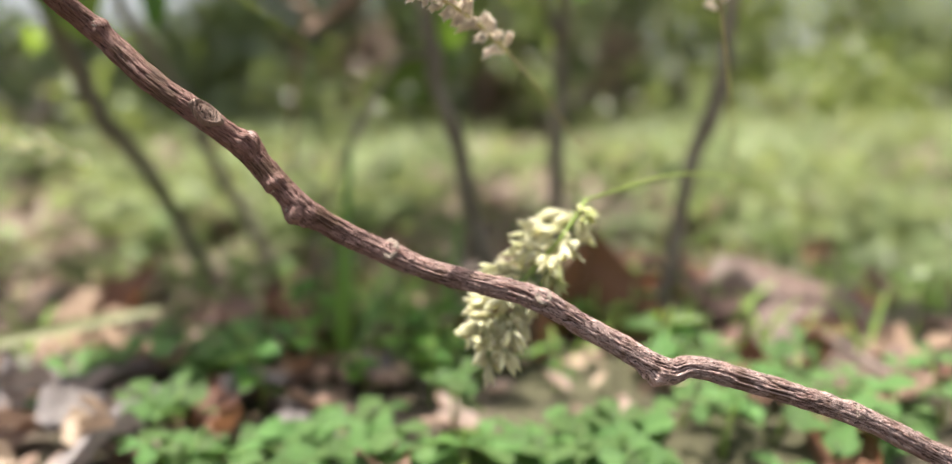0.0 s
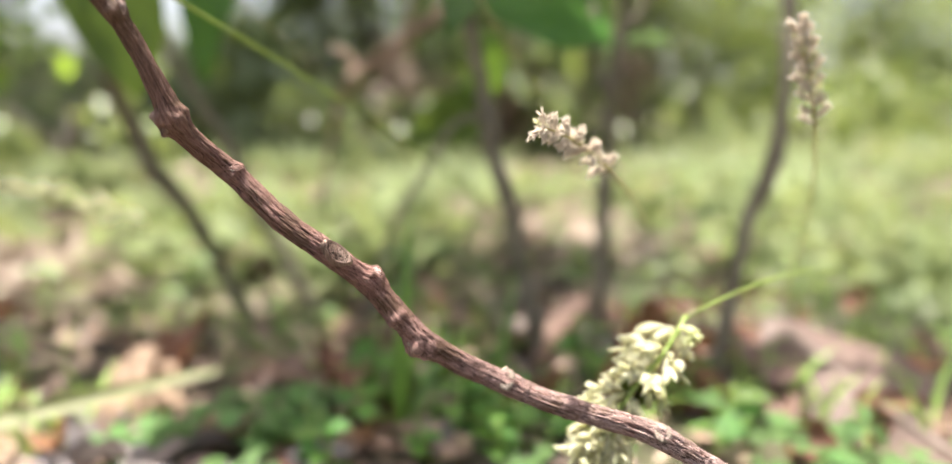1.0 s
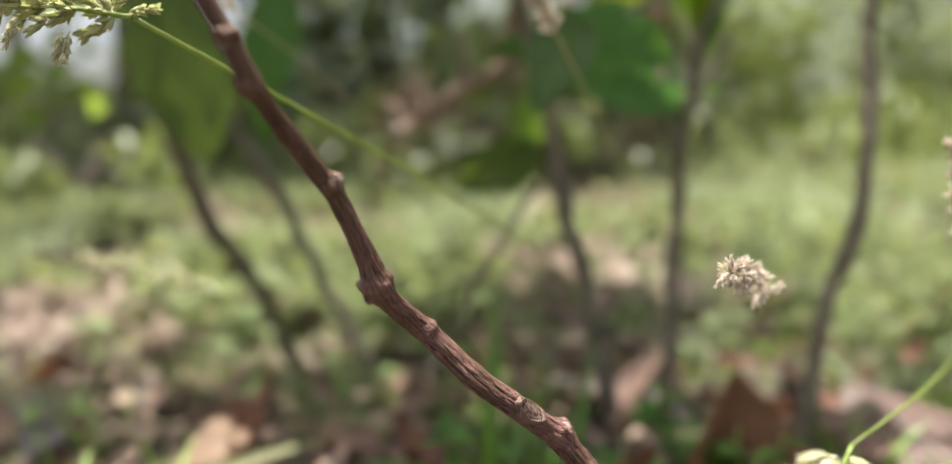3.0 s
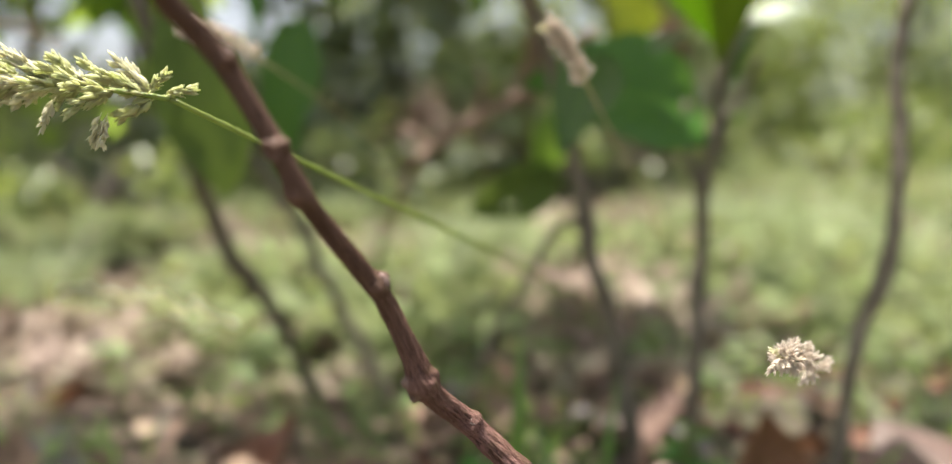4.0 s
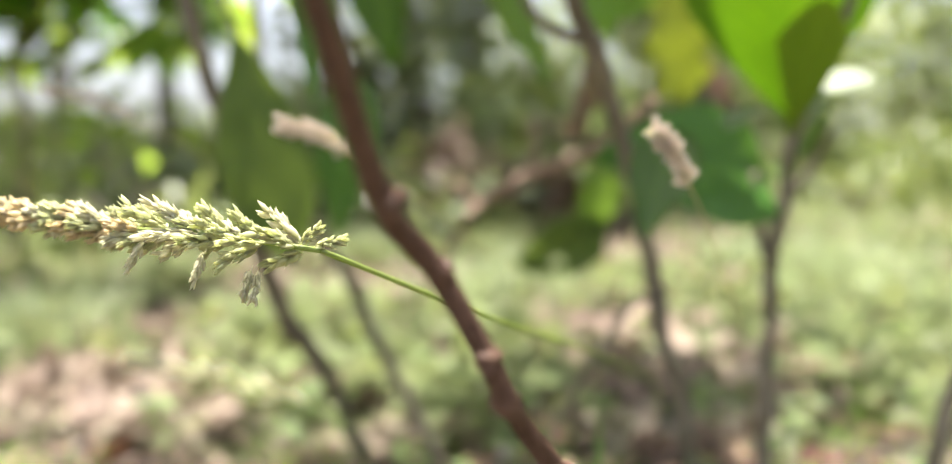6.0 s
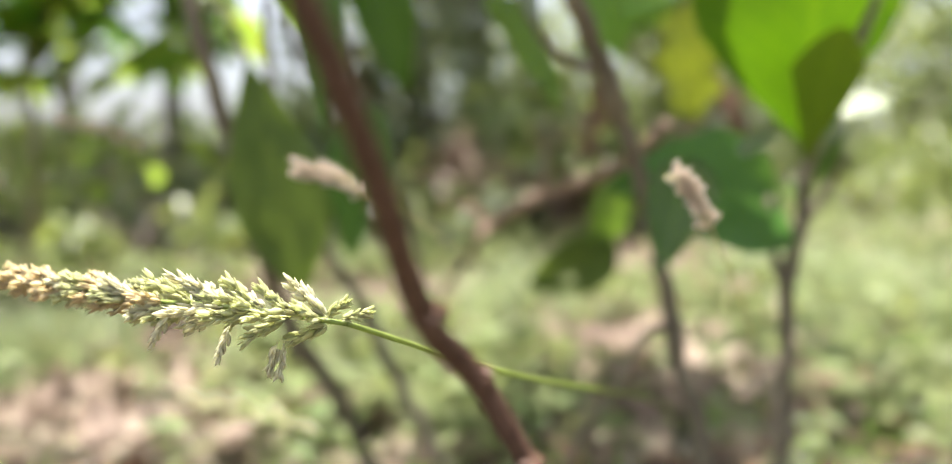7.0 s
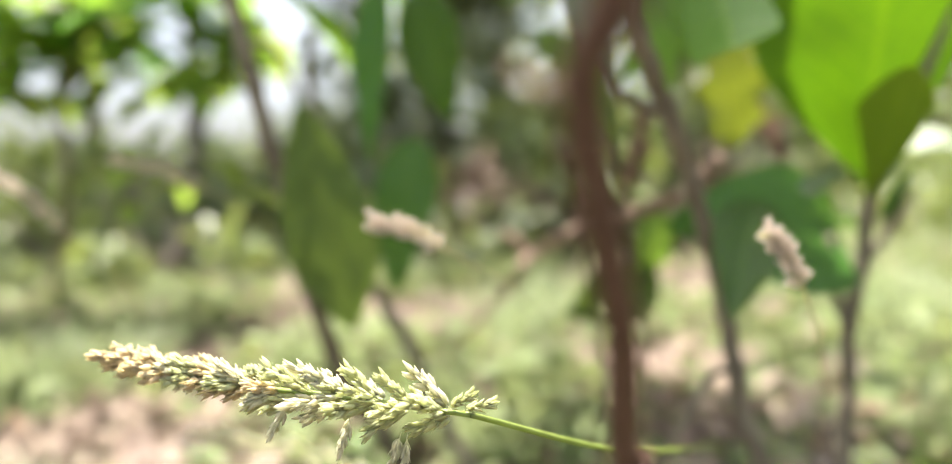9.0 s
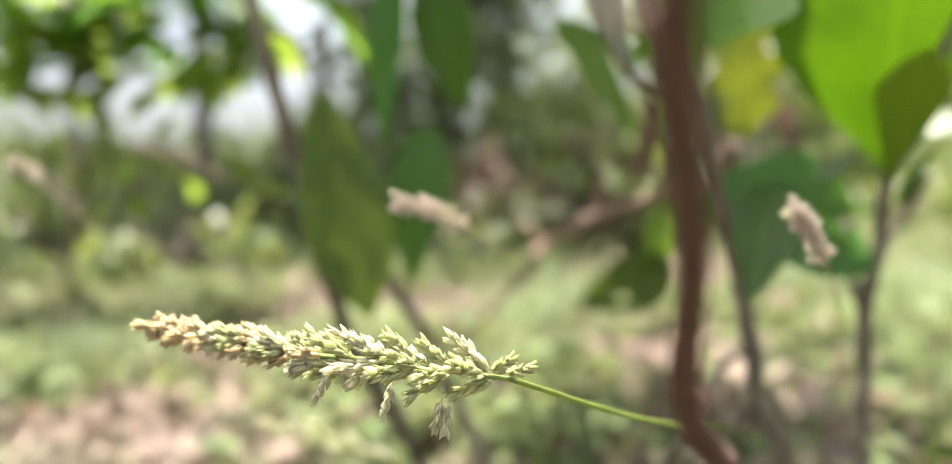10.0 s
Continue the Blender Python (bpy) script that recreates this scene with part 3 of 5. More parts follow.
def litter_mesh(count, rng, near, reach, size, mat, lean=0.9):
    """Fallen leaves too many and too far off to tell apart."""
    verts, faces = [], []
    while len(verts) < count * 8:
        y = near * (reach ** rng.random() ** 0.6)
        x = rng.uniform(-1.0, 1.0) * (0.2 + 0.95 * y)
        if noise.noise(Vector((x * 1.8, y * 1.8, 9.0))) - lean * x / y < rng.uniform(-0.3, 0.5):
            continue
        a, s = rng.uniform(0, 6.283), rng.uniform(*size)
        tilt, roll = rng.gauss(0, 0.35), rng.gauss(0, 0.35)
        m = Matrix.Translation((x, y, ground_height(x, y) + 0.25 * s)) @ Euler((tilt, roll, a)).to_matrix().to_4x4()
        k = len(verts)
        for u, v, w in ((0, 0, 0), (-0.3, 0.35, 0.12), (0.3, 0.35, 0.12), (0, 0.4, 0), (-0.22, 0.75, 0.1), (0.22, 0.75, 0.1), (0, 0.78, 0.02), (0, 1, 0.12)):
            verts.append(m @ Vector((u * s, v * s, w * s)))
        faces += [(k, k + 3, k + 1), (k, k + 2, k + 3), (k + 1, k + 3, k + 6, k + 4), (k + 3, k + 2, k + 5, k + 6), (k + 4, k + 6, k + 7), (k + 6, k + 5, k + 7)]
    me = bpy.data.meshes.new("leaf_litter")
    me.from_pydata([tuple(v) for v in verts], [], faces)
    me.materials.append(mat)
    return me


tagged(new("leaf_litter", litter_mesh(24000, rng, 0.5, 8.0, (0.02, 0.055), LITTER, 0.75)), "pale brown dry leaf litter scattered over the lawn", "leaf litter", kind="stuff")
tagged(new("leaf_litter", litter_mesh(1300, random.Random(14), 0.8, 6.0, (0.03, 0.085), LITTER, -0.7)), "scattered pale dry leaves on green lawn", "leaf litter", kind="stuff")
tagged(new("leaf_crumbs", litter_mesh(5200, rng, 0.15, 8.0, (0.005, 0.018), CRUMBS, 0.1)), "small brown broken bits of dry leaves on soil", "leaf litter", kind="stuff")

# ---- background bushes and trees ----


def foliage(name, mat, count, centre, radius, size, rng, shell=0.5):
    """A crown of single folded leaves in uneven clumps round its centre."""
    verts, faces = [], []
    clumps = []
    for _ in range(max(6, count // 60)):
        v = Vector((rng.gauss(0, 1), rng.gauss(0, 1), rng.gauss(0, 1))).normalized() * rng.uniform(shell, 1.0)
        clumps.append(Vector((v.x * radius[0], v.y * radius[1], v.z * radius[2])))
    for _ in range(count):
        c = rng.choice(clumps)
        p = Vector(centre) + c + Vector((rng.gauss(0, 1), rng.gauss(0, 1), rng.gauss(0, 0.8))) * radius[0] * 0.16
        if p.z < 0.03:
            continue
        y = Vector((rng.gauss(0, 1), rng.gauss(0, 1), rng.gauss(-0.5, 0.7))).normalized()
        n = Vector((rng.gauss(0, 0.7), rng.gauss(0, 0.7), 1))
        x = y.cross(n).normalized()
        z = x.cross(y)
        s = rng.uniform(*size)
        k = len(verts)
        for a, b, d in ((0, 0, 0), (-0.28, 0.45, 0.1), (0.28, 0.45, 0.1), (0, 0.5, 0), (0, 1, -0.12), (-0.2, 0.8, 0.02), (0.2, 0.8, 0.02)):
            verts.append(p + (x * a + y * b + z * d) * s)
        faces += [(k, k + 3, k + 1), (k, k + 2, k + 3), (k + 1, k + 3, k + 4, k + 5), (k + 3, k + 2, k + 6, k + 4)]
    me = bpy.data.meshes.new(name)
    me.from_pydata([tuple(v) for v in verts], [], faces)
    me.materials.append(mat)
    return me


def bush(at, radius, count, size, mat, rng, label, trunks=3):
    t = thing("bush", label, "bush", "background bushes", (at[0], at[1], 0))
    for _ in range(trunks):
        a = rng.uniform(0, 6.28)
        top = (math.cos(a) * radius[0] * 0.5, math.sin(a) * radius[1] * 0.5, at[2] + radius[2] * 0.5)
        part("stem", sweep([(0, 0, -0.02), (top[0] * 0.3, top[1] * 0.3, top[2] * 0.5), top], [0.03, 0.02, 0.008], 6, 0.1), TRUNK_BARK, t)
    part("crown", foliage("crown", mat, count, (0, 0, at[2]), radius, size, rng), mat, t)


rng = random.Random(11)
LEFT_HEDGE = (
    (-6.2, 5.0, 0.26, 1.1, 0.26, 1300, BUSH),
    (-4.6, 4.5, 0.26, 1.0, 0.26, 1500, BUSH_LIGHT),
    (-3.2, 4.2, 0.24, 0.9, 0.25, 1500, BUSH_LIGHT),
    (-2.1, 4.6, 0.3, 0.8, 0.3, 1600, BUSH),
    (-2.7, 3.2, 0.28, 0.5, 0.3, 1100, BUSH_LIGHT),
    (-1.95, 2.9, 0.25, 0.4, 0.27, 900, BUSH_LIGHT),
    (-3.6, 3.6, 0.34, 0.6, 0.36, 1200, BUSH_LIGHT),
    (-1.5, 4.0, 0.36, 0.6, 0.38, 1800, BUSH),
    (-0.5, 3.3, 0.7, 0.6, 0.75, 3000, BUSH),
)
MIDDLE_HEDGE = (
    (0.45, 3.7, 0.8, 0.65, 0.85, 3000, BUSH),
    (-0.1, 2.6, 0.25, 0.45, 0.28, 1500, BUSH_LIGHT),
    (-1.0, 2.9, 0.22, 0.5, 0.25, 1500, BUSH),
    (1.3, 4.6, 0.75, 0.8, 0.85, 2800, BUSH_LIGHT),
    (2.5, 5.2, 0.7, 0.9, 0.8, 2600, BUSH_LIGHT),
    (3.8, 5.4, 0.7, 1.0, 0.85, 2400, BUSH_LIGHT),
    (5.2, 5.4, 0.7, 1.1, 0.9, 2200, BUSH),
    (6.8, 5.0, 0.7, 1.2, 0.9, 1800, BUSH),
    (2.0, 4.3, 0.2, 0.6, 0.22, 1100, BUSH_LIGHT),
)
RIGHT_HEDGE = (
    (3.4, 4.6, 0.22, 0.7, 0.24, 1100, BUSH_LIGHT),
    (4.9, 4.6, 0.24, 0.8, 0.26, 1100, BUSH_LIGHT),
    (-0.3, 6.0, 1.6, 1.6, 1.0, 3000, BUSH_LIGHT),
    (2.6, 7.0, 1.8, 1.8, 1.1, 3200, BUSH),
    (5.8, 7.2, 1.7, 1.8, 1.0, 2600, BUSH_LIGHT),
)
for x, y, z, rx, rz, n, mat in LEFT_HEDGE + MIDDLE_HEDGE + RIGHT_HEDGE:
    bush((x, y, z), (rx, 0.55, rz), n, (0.05, 0.10), mat, rng, "dense dark green bush beyond the lawn" if mat == BUSH else "lighter green bush beyond the lawn")


for x, y, r, mat in ((-0.95, 1.55, 0.22, BUSH_LIGHT), (-0.35, 1.9, 0.24, BUSH), (-1.5, 1.9, 0.3, BUSH_LIGHT), (0.25, 2.4, 0.25, BUSH_LIGHT), (-0.65, 2.3, 0.3, BUSH), (1.3, 3.0, 0.3, BUSH_LIGHT), (-2.2, 2.5, 0.4, BUSH_LIGHT), (-1.3, 2.8, 0.35, BUSH), (-1.9, 2.2, 0.35, BUSH), (-1.2, 2.1, 0.3, BUSH), (-2.6, 2.7, 0.4, BUSH_LIGHT), (-1.75, 1.65, 0.25, BUSH)):
    bush((x, y, 0.11), (r, 0.25, 0.13), 330, (0.03, 0.055), mat, rng, "low loose clump of leafy green weeds on the lawn")


# a low thicket closes the view along the ground
far_rng = random.Random(12)
for x in (-9.5, -7.7, -6.0, -4.4, -2.8, -1.2, 0.4, 2.0, 3.6, 5.3, 7.0, 8.8):
    bush((x, 8.6 + far_rng.uniform(-0.4, 0.4), 0.28), (1.3, 0.6, 0.3), 1000, (0.08, 0.15), far_rng.choice((BUSH, BUSH_LIGHT)), far_rng, "low far thicket of green bushes beyond the lawn")


def dry_bush(x, y, height, rng):
    """Bare brown brushwood with a few withered leaves left on it."""
    t = thing("dry_bush", "bare brown brushwood with withered leaves beyond the lawn", "bush", "dry bushes", (x, y, 0))
    for _ in range(13):
        a, out = rng.uniform(0, 6.283), rng.uniform(0.1, 0.55)
        top = Vector((math.cos(a) * out * height, math.sin(a) * out * height, height * rng.uniform(0.6, 1.1)))
        kink = Vector((rng.gauss(0, 0.05), rng.gauss(0, 0.05), 0)) * height
        part("twig", sweep([(0, 0, -0.01), top * 0.35 + kink, top * 0.7 - kink, top], [0.008, 0.006, 0.004, 0.002], 5, 0.08), DEAD_BARK, t)
    part("withered_leaves", foliage("withered_leaves", WITHERED, 200, (0, 0, height * 0.55), (height * 0.5, height * 0.4, height * 0.4), (0.03, 0.055), rng, 0.2), WITHERED, t)


for x, y, height in ((-0.28, 2.0, 0.36), (0.02, 2.3, 0.42), (-0.75, 2.7, 0.45), (0.5, 3.0, 0.5), (-1.45, 2.4, 0.3)):
    dry_bush(x, y, height, rng)


def tree(x, y, r, h, lean, crown, rng):
    t = thing("tree", "slender grey-brown tree beyond the lawn", "tree", "background trees", (x, y, 0))
    part("trunk", sweep([(0, 0, -0.05), (lean * 0.3, 0, h * 0.4), (lean, 0.05, h)], [r * 1.2, r, r * 0.6], 8, 0.15, 0.15, 0, (), x, 4), TRUNK_BARK, t)
    for _ in range(3):
        a = rng.uniform(0, 6.28)
        z = h * rng.uniform(0.5, 0.8)
        part("limb", sweep([(lean * z / h, 0.02, z), (lean + math.cos(a) * 0.3, math.sin(a) * 0.3, z + 0.35), (lean + math.cos(a) * 0.6, math.sin(a) * 0.6, z + 0.6)], [r * 0.5, r * 0.3, r * 0.12], 6, 0.1), TRUNK_BARK, t)
    # crown raised and widened above the view to dapple the lawn with shade
    part("crown", foliage("crown", BUSH_LIGHT, crown, (lean, -0.3, h + 0.2), (1.5, 1.5, 0.5), (0.09, 0.15), rng, 0.2), BUSH_LIGHT, t)


# x -1.7 added and x -0.65 made dense, to shade ground and hedge
for x, y, r, h, lean, crown in ((-3.9, 5.6, 0.07, 2.3, 0.2, 1300), (-1.7, 3.1, 0.03, 1.9, 0.1, 1500), (-2.3, 4.4, 0.05, 2.1, -0.1, 1300), (3.3, 4.9, 0.05, 2.3, 0.1, 1500), (4.1, 5.0, 0.06, 2.4, -0.15, 1400), (-0.65, 3.7, 0.06, 2.2, -0.1, 2600), (5.6, 4.6, 0.06, 2.3, 0.1, 1200)):
    tree(x, y, r, h, lean, crown, rng)

# ---- saplings ----
BROAD = [leaf_mesh("leaf", GREEN, 0.55, "ovate", 0.25, 0.5, 0.05, seed=k) for k in range(3)]
SHADE = [leaf_mesh("leaf", DARK, 0.5, "ovate", 0.2, 0.4, 0.05, seed=k + 5) for k in range(2)]


def sapling(label, line, radii, seed, bumps=()):
    base = line[0]
    t = thing("sapling", label, "sapling", "saplings", (base[0], base[1], 0))
    off = Vector((base[0], base[1], 0))
    part("trunk", sweep([Vector(p) - off for p in line], radii, 12, 0.004, 0.3, 0, [(Vector(p) - off, Vector(w), h, n) for p, w, h, n in bumps], seed, 90, 0.0022), STEM_BARK, t)
    return t, off


def branch(t, off, line, radii, mat=None, name="branch"):
    return part(name, sweep([Vector(p) - off for p in line], radii, 8, 0.005, 0.15, 0, (), line[0][0] * 50, 90), mat or STEM_BARK, t)


def hang(t, off, mesh, base, tip, face, label="", stretch=1.0):
    return leaf("leaf", mesh, Vector(base) - off, Vector(tip) - off, face, t, label, stretch)


BRIGHT_AT = (Vector((0.0476, 0.3625, 0.2338)) + Vector((0.0370, 0.3254, 0.3692))) / 2
# places the added shade leaves must leave in the sun, with radii
GAPS = [(BRIGHT_AT, 0.075), (Vector((0.0474, 0.1595, 0.1624)), 0.02), (Vector((-0.1450, 0.2231, 0.2220)), 0.02), (Vector((-0.0404, 0.2092, 0.2186)), 0.02), (Vector((-0.1354, 0.1297, 0.2023)), 0.05), (Vector((0.0134, 0.1398, 0.1036)), 0.01), (Vector((0.0374, 0.5537, 0.3025)), 0.04), (Vector((-0.2092, 0.3200, 0.1144)), 0.04), (Vector((-0.1649, 0.2480, 0.0495)), 0.0), (Vector((-0.1271, 0.2858, 0.0523)), 0.01), (Vector((0.1018, 0.4233, 0.2539)), 0.03), (Vector((0.1136, 0.2656, 0.0450)), 0.05), (Vector((0.0642, 0.1909, 0.0450)), 0.0), (Vector((0.1196, 0.2129, 0.0450)), 0.04)]


LATE_GAPS = [(Vector(p), r) for p, r in (((0.0750, 0.3713, 0.2545), 0.012), ((-0.1568, 0.4554, 0.02), 0.0), ((-0.1294, 0.5587, 0.02), 0.0), ((-0.0003, 0.1385, 0.1500), 0.02), ((0.0505, 0.1590, 0.1650), 0.02))]


def sunlit(p, s, gaps=GAPS):
    """True where an added shade leaf would block the sun meant for a bright leaf, a grass spike or the ground."""
    for q, r in gaps:
        hit = p - SUN_FROM * ((p.z - q.z) / SUN_FROM.z)
        if p.z > q.z and (hit - q).length < r + 0.5 * s:
            return True
    return False


def crown(t, off, tops, count, rng, mesh_list, size=(0.07, 0.12)):
    """Leaves round the given points; those above the view are added to cast shade."""
    for _ in range(count):
        c = Vector(rng.choice(tops))
        a = rng.uniform(0, 6.283)
        b = c + Vector((rng.gauss(0, 0.03), rng.gauss(0, 0.03), rng.gauss(0, 0.04)))
        s = rng.uniform(*size)
        if sunlit(b, s):
            continue
        tip = b + Vector((math.cos(a), math.sin(a), rng.uniform(-0.5, 0.3))) * s
        mesh, face = rng.choice(mesh_list), (rng.gauss(0, 0.3), rng.gauss(0, 0.3), 1)
        if not sunlit(b, s, LATE_GAPS):
            hang(t, off, mesh, b, tip, face)


rng = random.Random(21)
# the middle sapling
line = [(0.0150, 0.3440, 0.0000), (0.0112, 0.3420, 0.0250), (0.0032, 0.3375, 0.0600), (-0.0036, 0.3335, 0.0900), (-0.0093, 0.3293, 0.1200), (-0.0179, 0.3282, 0.1450), (-0.0216, 0.3278, 0.1700), (-0.0279, 0.3261, 0.2000), (-0.0387, 0.3170, 0.2300), (-0.0505, 0.3015, 0.2600), (-0.0660, 0.2850, 0.2900), (-0.0760, 0.2700, 0.3200), (-0.0900, 0.2500, 0.3700)]
mid, o1 = sapling("young sapling with slender grey-brown stem and drooping green leaves", line, [0.0046, 0.0043, 0.004, 0.0038, 0.0037, 0.0041, 0.0037, 0.0037, 0.0036, 0.0042, 0.0034, 0.003, 0.002], 1.0)
branch(mid, o1, [(-0.0520, 0.3000, 0.2620), (-0.0698, 0.3000, 0.2691), (-0.0790, 0.2990, 0.2811), (-0.0859, 0.2980, 0.2953), (-0.0960, 0.3000, 0.3200)], [0.0024, 0.002, 0.0018, 0.0015, 0.0012])
branch(mid, o1, [(-0.0199, 0.3285, 0.1560), (-0.0330, 0.3180, 0.1540), (-0.0460, 0.3120, 0.1330), (-0.0640, 0.3180, 0.1010), (-0.0760, 0.3250, 0.0650)], [0.0018, 0.0016, 0.0014, 0.0012, 0.001])
# the sapling with the large bright leaf
line = [(0.0385, 0.3618, 0.0000), (0.0392, 0.3624, 0.0150), (0.0404, 0.3639, 0.0500), (0.0415, 0.3652, 0.0800), (0.0428, 0.3664, 0.1100), (0.0427, 0.3676, 0.1400), (0.0431, 0.3664, 0.1700), (0.0464, 0.3640, 0.2000), (0.0500, 0.3610, 0.2300), (0.0607, 0.3576, 0.2600), (0.0740, 0.3540, 0.3000), (0.0820, 0.3520, 0.3500)]
bright, o2 = sapling("young sapling with dark stem and one large sunlit green leaf", line, [0.0045, 0.0042, 0.004, 0.0036, 0.0039, 0.0035, 0.0037, 0.0033, 0.0032, 0.003, 0.0026, 0.002], 2.0)
branch(bright, o2, [(0.0394, 0.3582, 0.1686), (0.0348, 0.3611, 0.1826), (0.0328, 0.3620, 0.1997), (0.0318, 0.3627, 0.2112)], [0.0028, 0.0024, 0.002, 0.0016])
branch(bright, o2, [(0.0435, 0.3625, 0.1938), (0.0580, 0.3649, 0.2106), (0.0642, 0.3551, 0.2302)], [0.0025, 0.0022, 0.0015])
# the tall dark stem
line = [(0.0752, 0.3010, 0.0000), (0.0800, 0.3038, 0.0300), (0.0849, 0.3065, 0.0600), (0.0902, 0.3084, 0.0850), (0.0957, 0.3102, 0.1100), (0.1050, 0.3117, 0.1350), (0.1082, 0.3133, 0.1600), (0.1108, 0.3171, 0.1900), (0.1097, 0.3209, 0.2200), (0.1157, 0.3243, 0.2600), (0.1213, 0.3276, 0.3000), (0.1240, 0.3290, 0.3400)]
tall, o3 = sapling("sapling with straight dark grey stem rising from leaf litter", line, [0.0044, 0.0040, 0.0037, 0.0034, 0.0034, 0.0038, 0.0032, 0.0036, 0.0031, 0.0032, 0.0030, 0.0027], 3.0)
# left saplings
line = [(-0.1800, 0.4850, 0.0000), (-0.1921, 0.4578, 0.0500), (-0.2004, 0.4356, 0.0900), (-0.2142, 0.4184, 0.1200), (-0.2206, 0.4020, 0.1500), (-0.2254, 0.3873, 0.1800), (-0.2289, 0.3774, 0.2100), (-0.2355, 0.3711, 0.2500), (-0.2458, 0.3693, 0.2900), (-0.2586, 0.3705, 0.3400), (-0.2740, 0.3732, 0.4000)]
left, o4 = sapling("leaning sapling with brown stem and long drooping dark leaf", line, [0.0055, 0.0048, 0.0045, 0.0056, 0.005, 0.0048, 0.0048, 0.0046, 0.0045, 0.004, 0.0035], 4.0)
line = [(-0.1180, 0.4550, 0.0000), (-0.1475, 0.4516, 0.0600), (-0.1688, 0.4523, 0.1000), (-0.1861, 0.4549, 0.1400), (-0.2128, 0.4580, 0.1800), (-0.2350, 0.4634, 0.2300), (-0.2480, 0.4692, 0.2800), (-0.2500, 0.4720, 0.3400)]
thin, o5 = sapling("thin grey-brown sapling stem leaning over leaf litter", line, [0.005, 0.0042, 0.004, 0.0045, 0.0038, 0.0035, 0.0032, 0.0028], 5.0)

LONG = leaf_mesh("leaf", DARK, 0.46, "ovate", 0.15, 0.3, 0.04, 18, 8, 3)
HALF = leaf_mesh("leaf", OLIVE, 0.41, "obovate", 0.15, 0.3, 0.04, 18, 8, 3)
FLARE = leaf_mesh("leaf", WEDGE, 0.45, "wedge", 0.15, 0.2, 0.04, 18, 8, 3)
FAN = leaf_mesh("leaf", BRIGHT, 0.78, "obovate", 0.18, 0.3, 0.05, 20, 10, 8, 0.0, 0.08)
DROOP = leaf_mesh("leaf", DARK, 0.62, "ovate", 0.3, 0.5, 0.05, 18, 8, 12)
HOLE = leaf_mesh("leaf", OLIVE, 0.62, "ovate", 0.2, 0.4, 0.05, 16, 8, 14, 0.0, 0.2, holes=((8, 2), (9, 2)))
LOBED = leaf_mesh("leaf", YELLOW, 0.7, "oak", 0.15, 0.3, 0.05, 18, 8, 15)
PALE = leaf_mesh("leaf", PALE_BACK, 0.8, "round", 0.15, 0.5, 0.05, 12, 6, 16)
SPRIG = leaf_mesh("leaf", BRIGHT, 0.8, "ovate", 0.2, 0.4, 0.05, 10, 6, 22)
RAGGED = leaf_mesh("leaf", DRY, 0.4, "oak", 0.6, 0.5, 0.1, 14, 6, 18)
GLINT = leaf_mesh("leaf", GLOSSY, 0.7, "ovate", 0.08, 0.25, 0.03, 12, 6, 19)
DISC = leaf_mesh("leaf", GREEN, 0.8, "round", 0.25, 0.6, 0.04, 14, 8, 23)
STRIP = leaf_mesh("leaf", PALE_BACK, 0.3, "lance", 0.2, 0.3, 0.03, 14, 6, 24)
NARROW = leaf_mesh("leaf", DARK, 0.28, "lance", 0.2, 0.25, 0.03, 16, 6, 17)

hang(left, o4, HALF, (-0.2225, 0.3668, 0.2830), (-0.1897, 0.3491, 0.1670), (0.45, -1, 0.15), "long drooping dull green leaf", 0.92)
hang(left, o4, NARROW, (-0.1943, 0.4285, 0.3534), (-0.2065, 0.4206, 0.2486), (-0.3, -1, 0.3), "narrow blue-green leaf")
hang(left, o4, LONG, (-0.1742, 0.4305, 0.2660), (-0.1906, 0.4123, 0.1753), (-0.2, -1, 0.2), "drooping dark green leaf")
hang(left, o4, SHADE[0], (-0.1740, 0.4425, 0.3567), (-0.1573, 0.4385, 0.2734), (-0.2, -0.7, 0.6))
branch(left, o4, [(-0.2590, 0.3705, 0.3420), (-0.2400, 0.4000, 0.3500), (-0.2165, 0.4149, 0.3603), (-0.1740, 0.4428, 0.3603)], [0.003, 0.0025, 0.002, 0.0015])
branch(left, o4, [(-0.2520, 0.3700, 0.3100), (-0.2350, 0.3690, 0.3080), (-0.2225, 0.3668, 0.2830)], [0.002, 0.0017, 0.0014], None, "leaf_stalk")

hang(bright, o2, FAN, (0.0476, 0.3625, 0.2338), (0.0370, 0.3254, 0.3692), (-0.25, 0.75, 0.75), "large bright sunlit green leaf")
# olive wedge laid over the lower part of the bright leaf
hang(bright, o2, FLARE, (0.0446, 0.3506, 0.2279), (0.0428, 0.3147, 0.2823), (0.2, 0.6, 0.7), "olive green wedge over a bright leaf")
branch(bright, o2, [(0.0607, 0.3576, 0.2600), (0.0820, 0.3700, 0.2680), (0.1080, 0.3760, 0.2650), (0.0920, 0.3730, 0.2562)], [0.0012, 0.001, 0.0009, 0.0008], CULM, "leaf_stalk")
hang(bright, o2, GLINT, (0.0910, 0.3730, 0.2562), (0.0590, 0.3696, 0.2524), (0.0, -0.52, 0.85), "small glossy pale green leaf in the sun")
hang(bright, o2, STRIP, (0.0640, 0.3640, 0.2500), (0.0540, 0.3590, 0.2290), (0.6, -0.8, 0.3), "narrow pale green leaf beside the stem")
hang(bright, o2, NARROW, (0.0476, 0.3445, 0.2171), (0.0548, 0.3357, 0.2442), (-0.5, -0.5, 0.8))
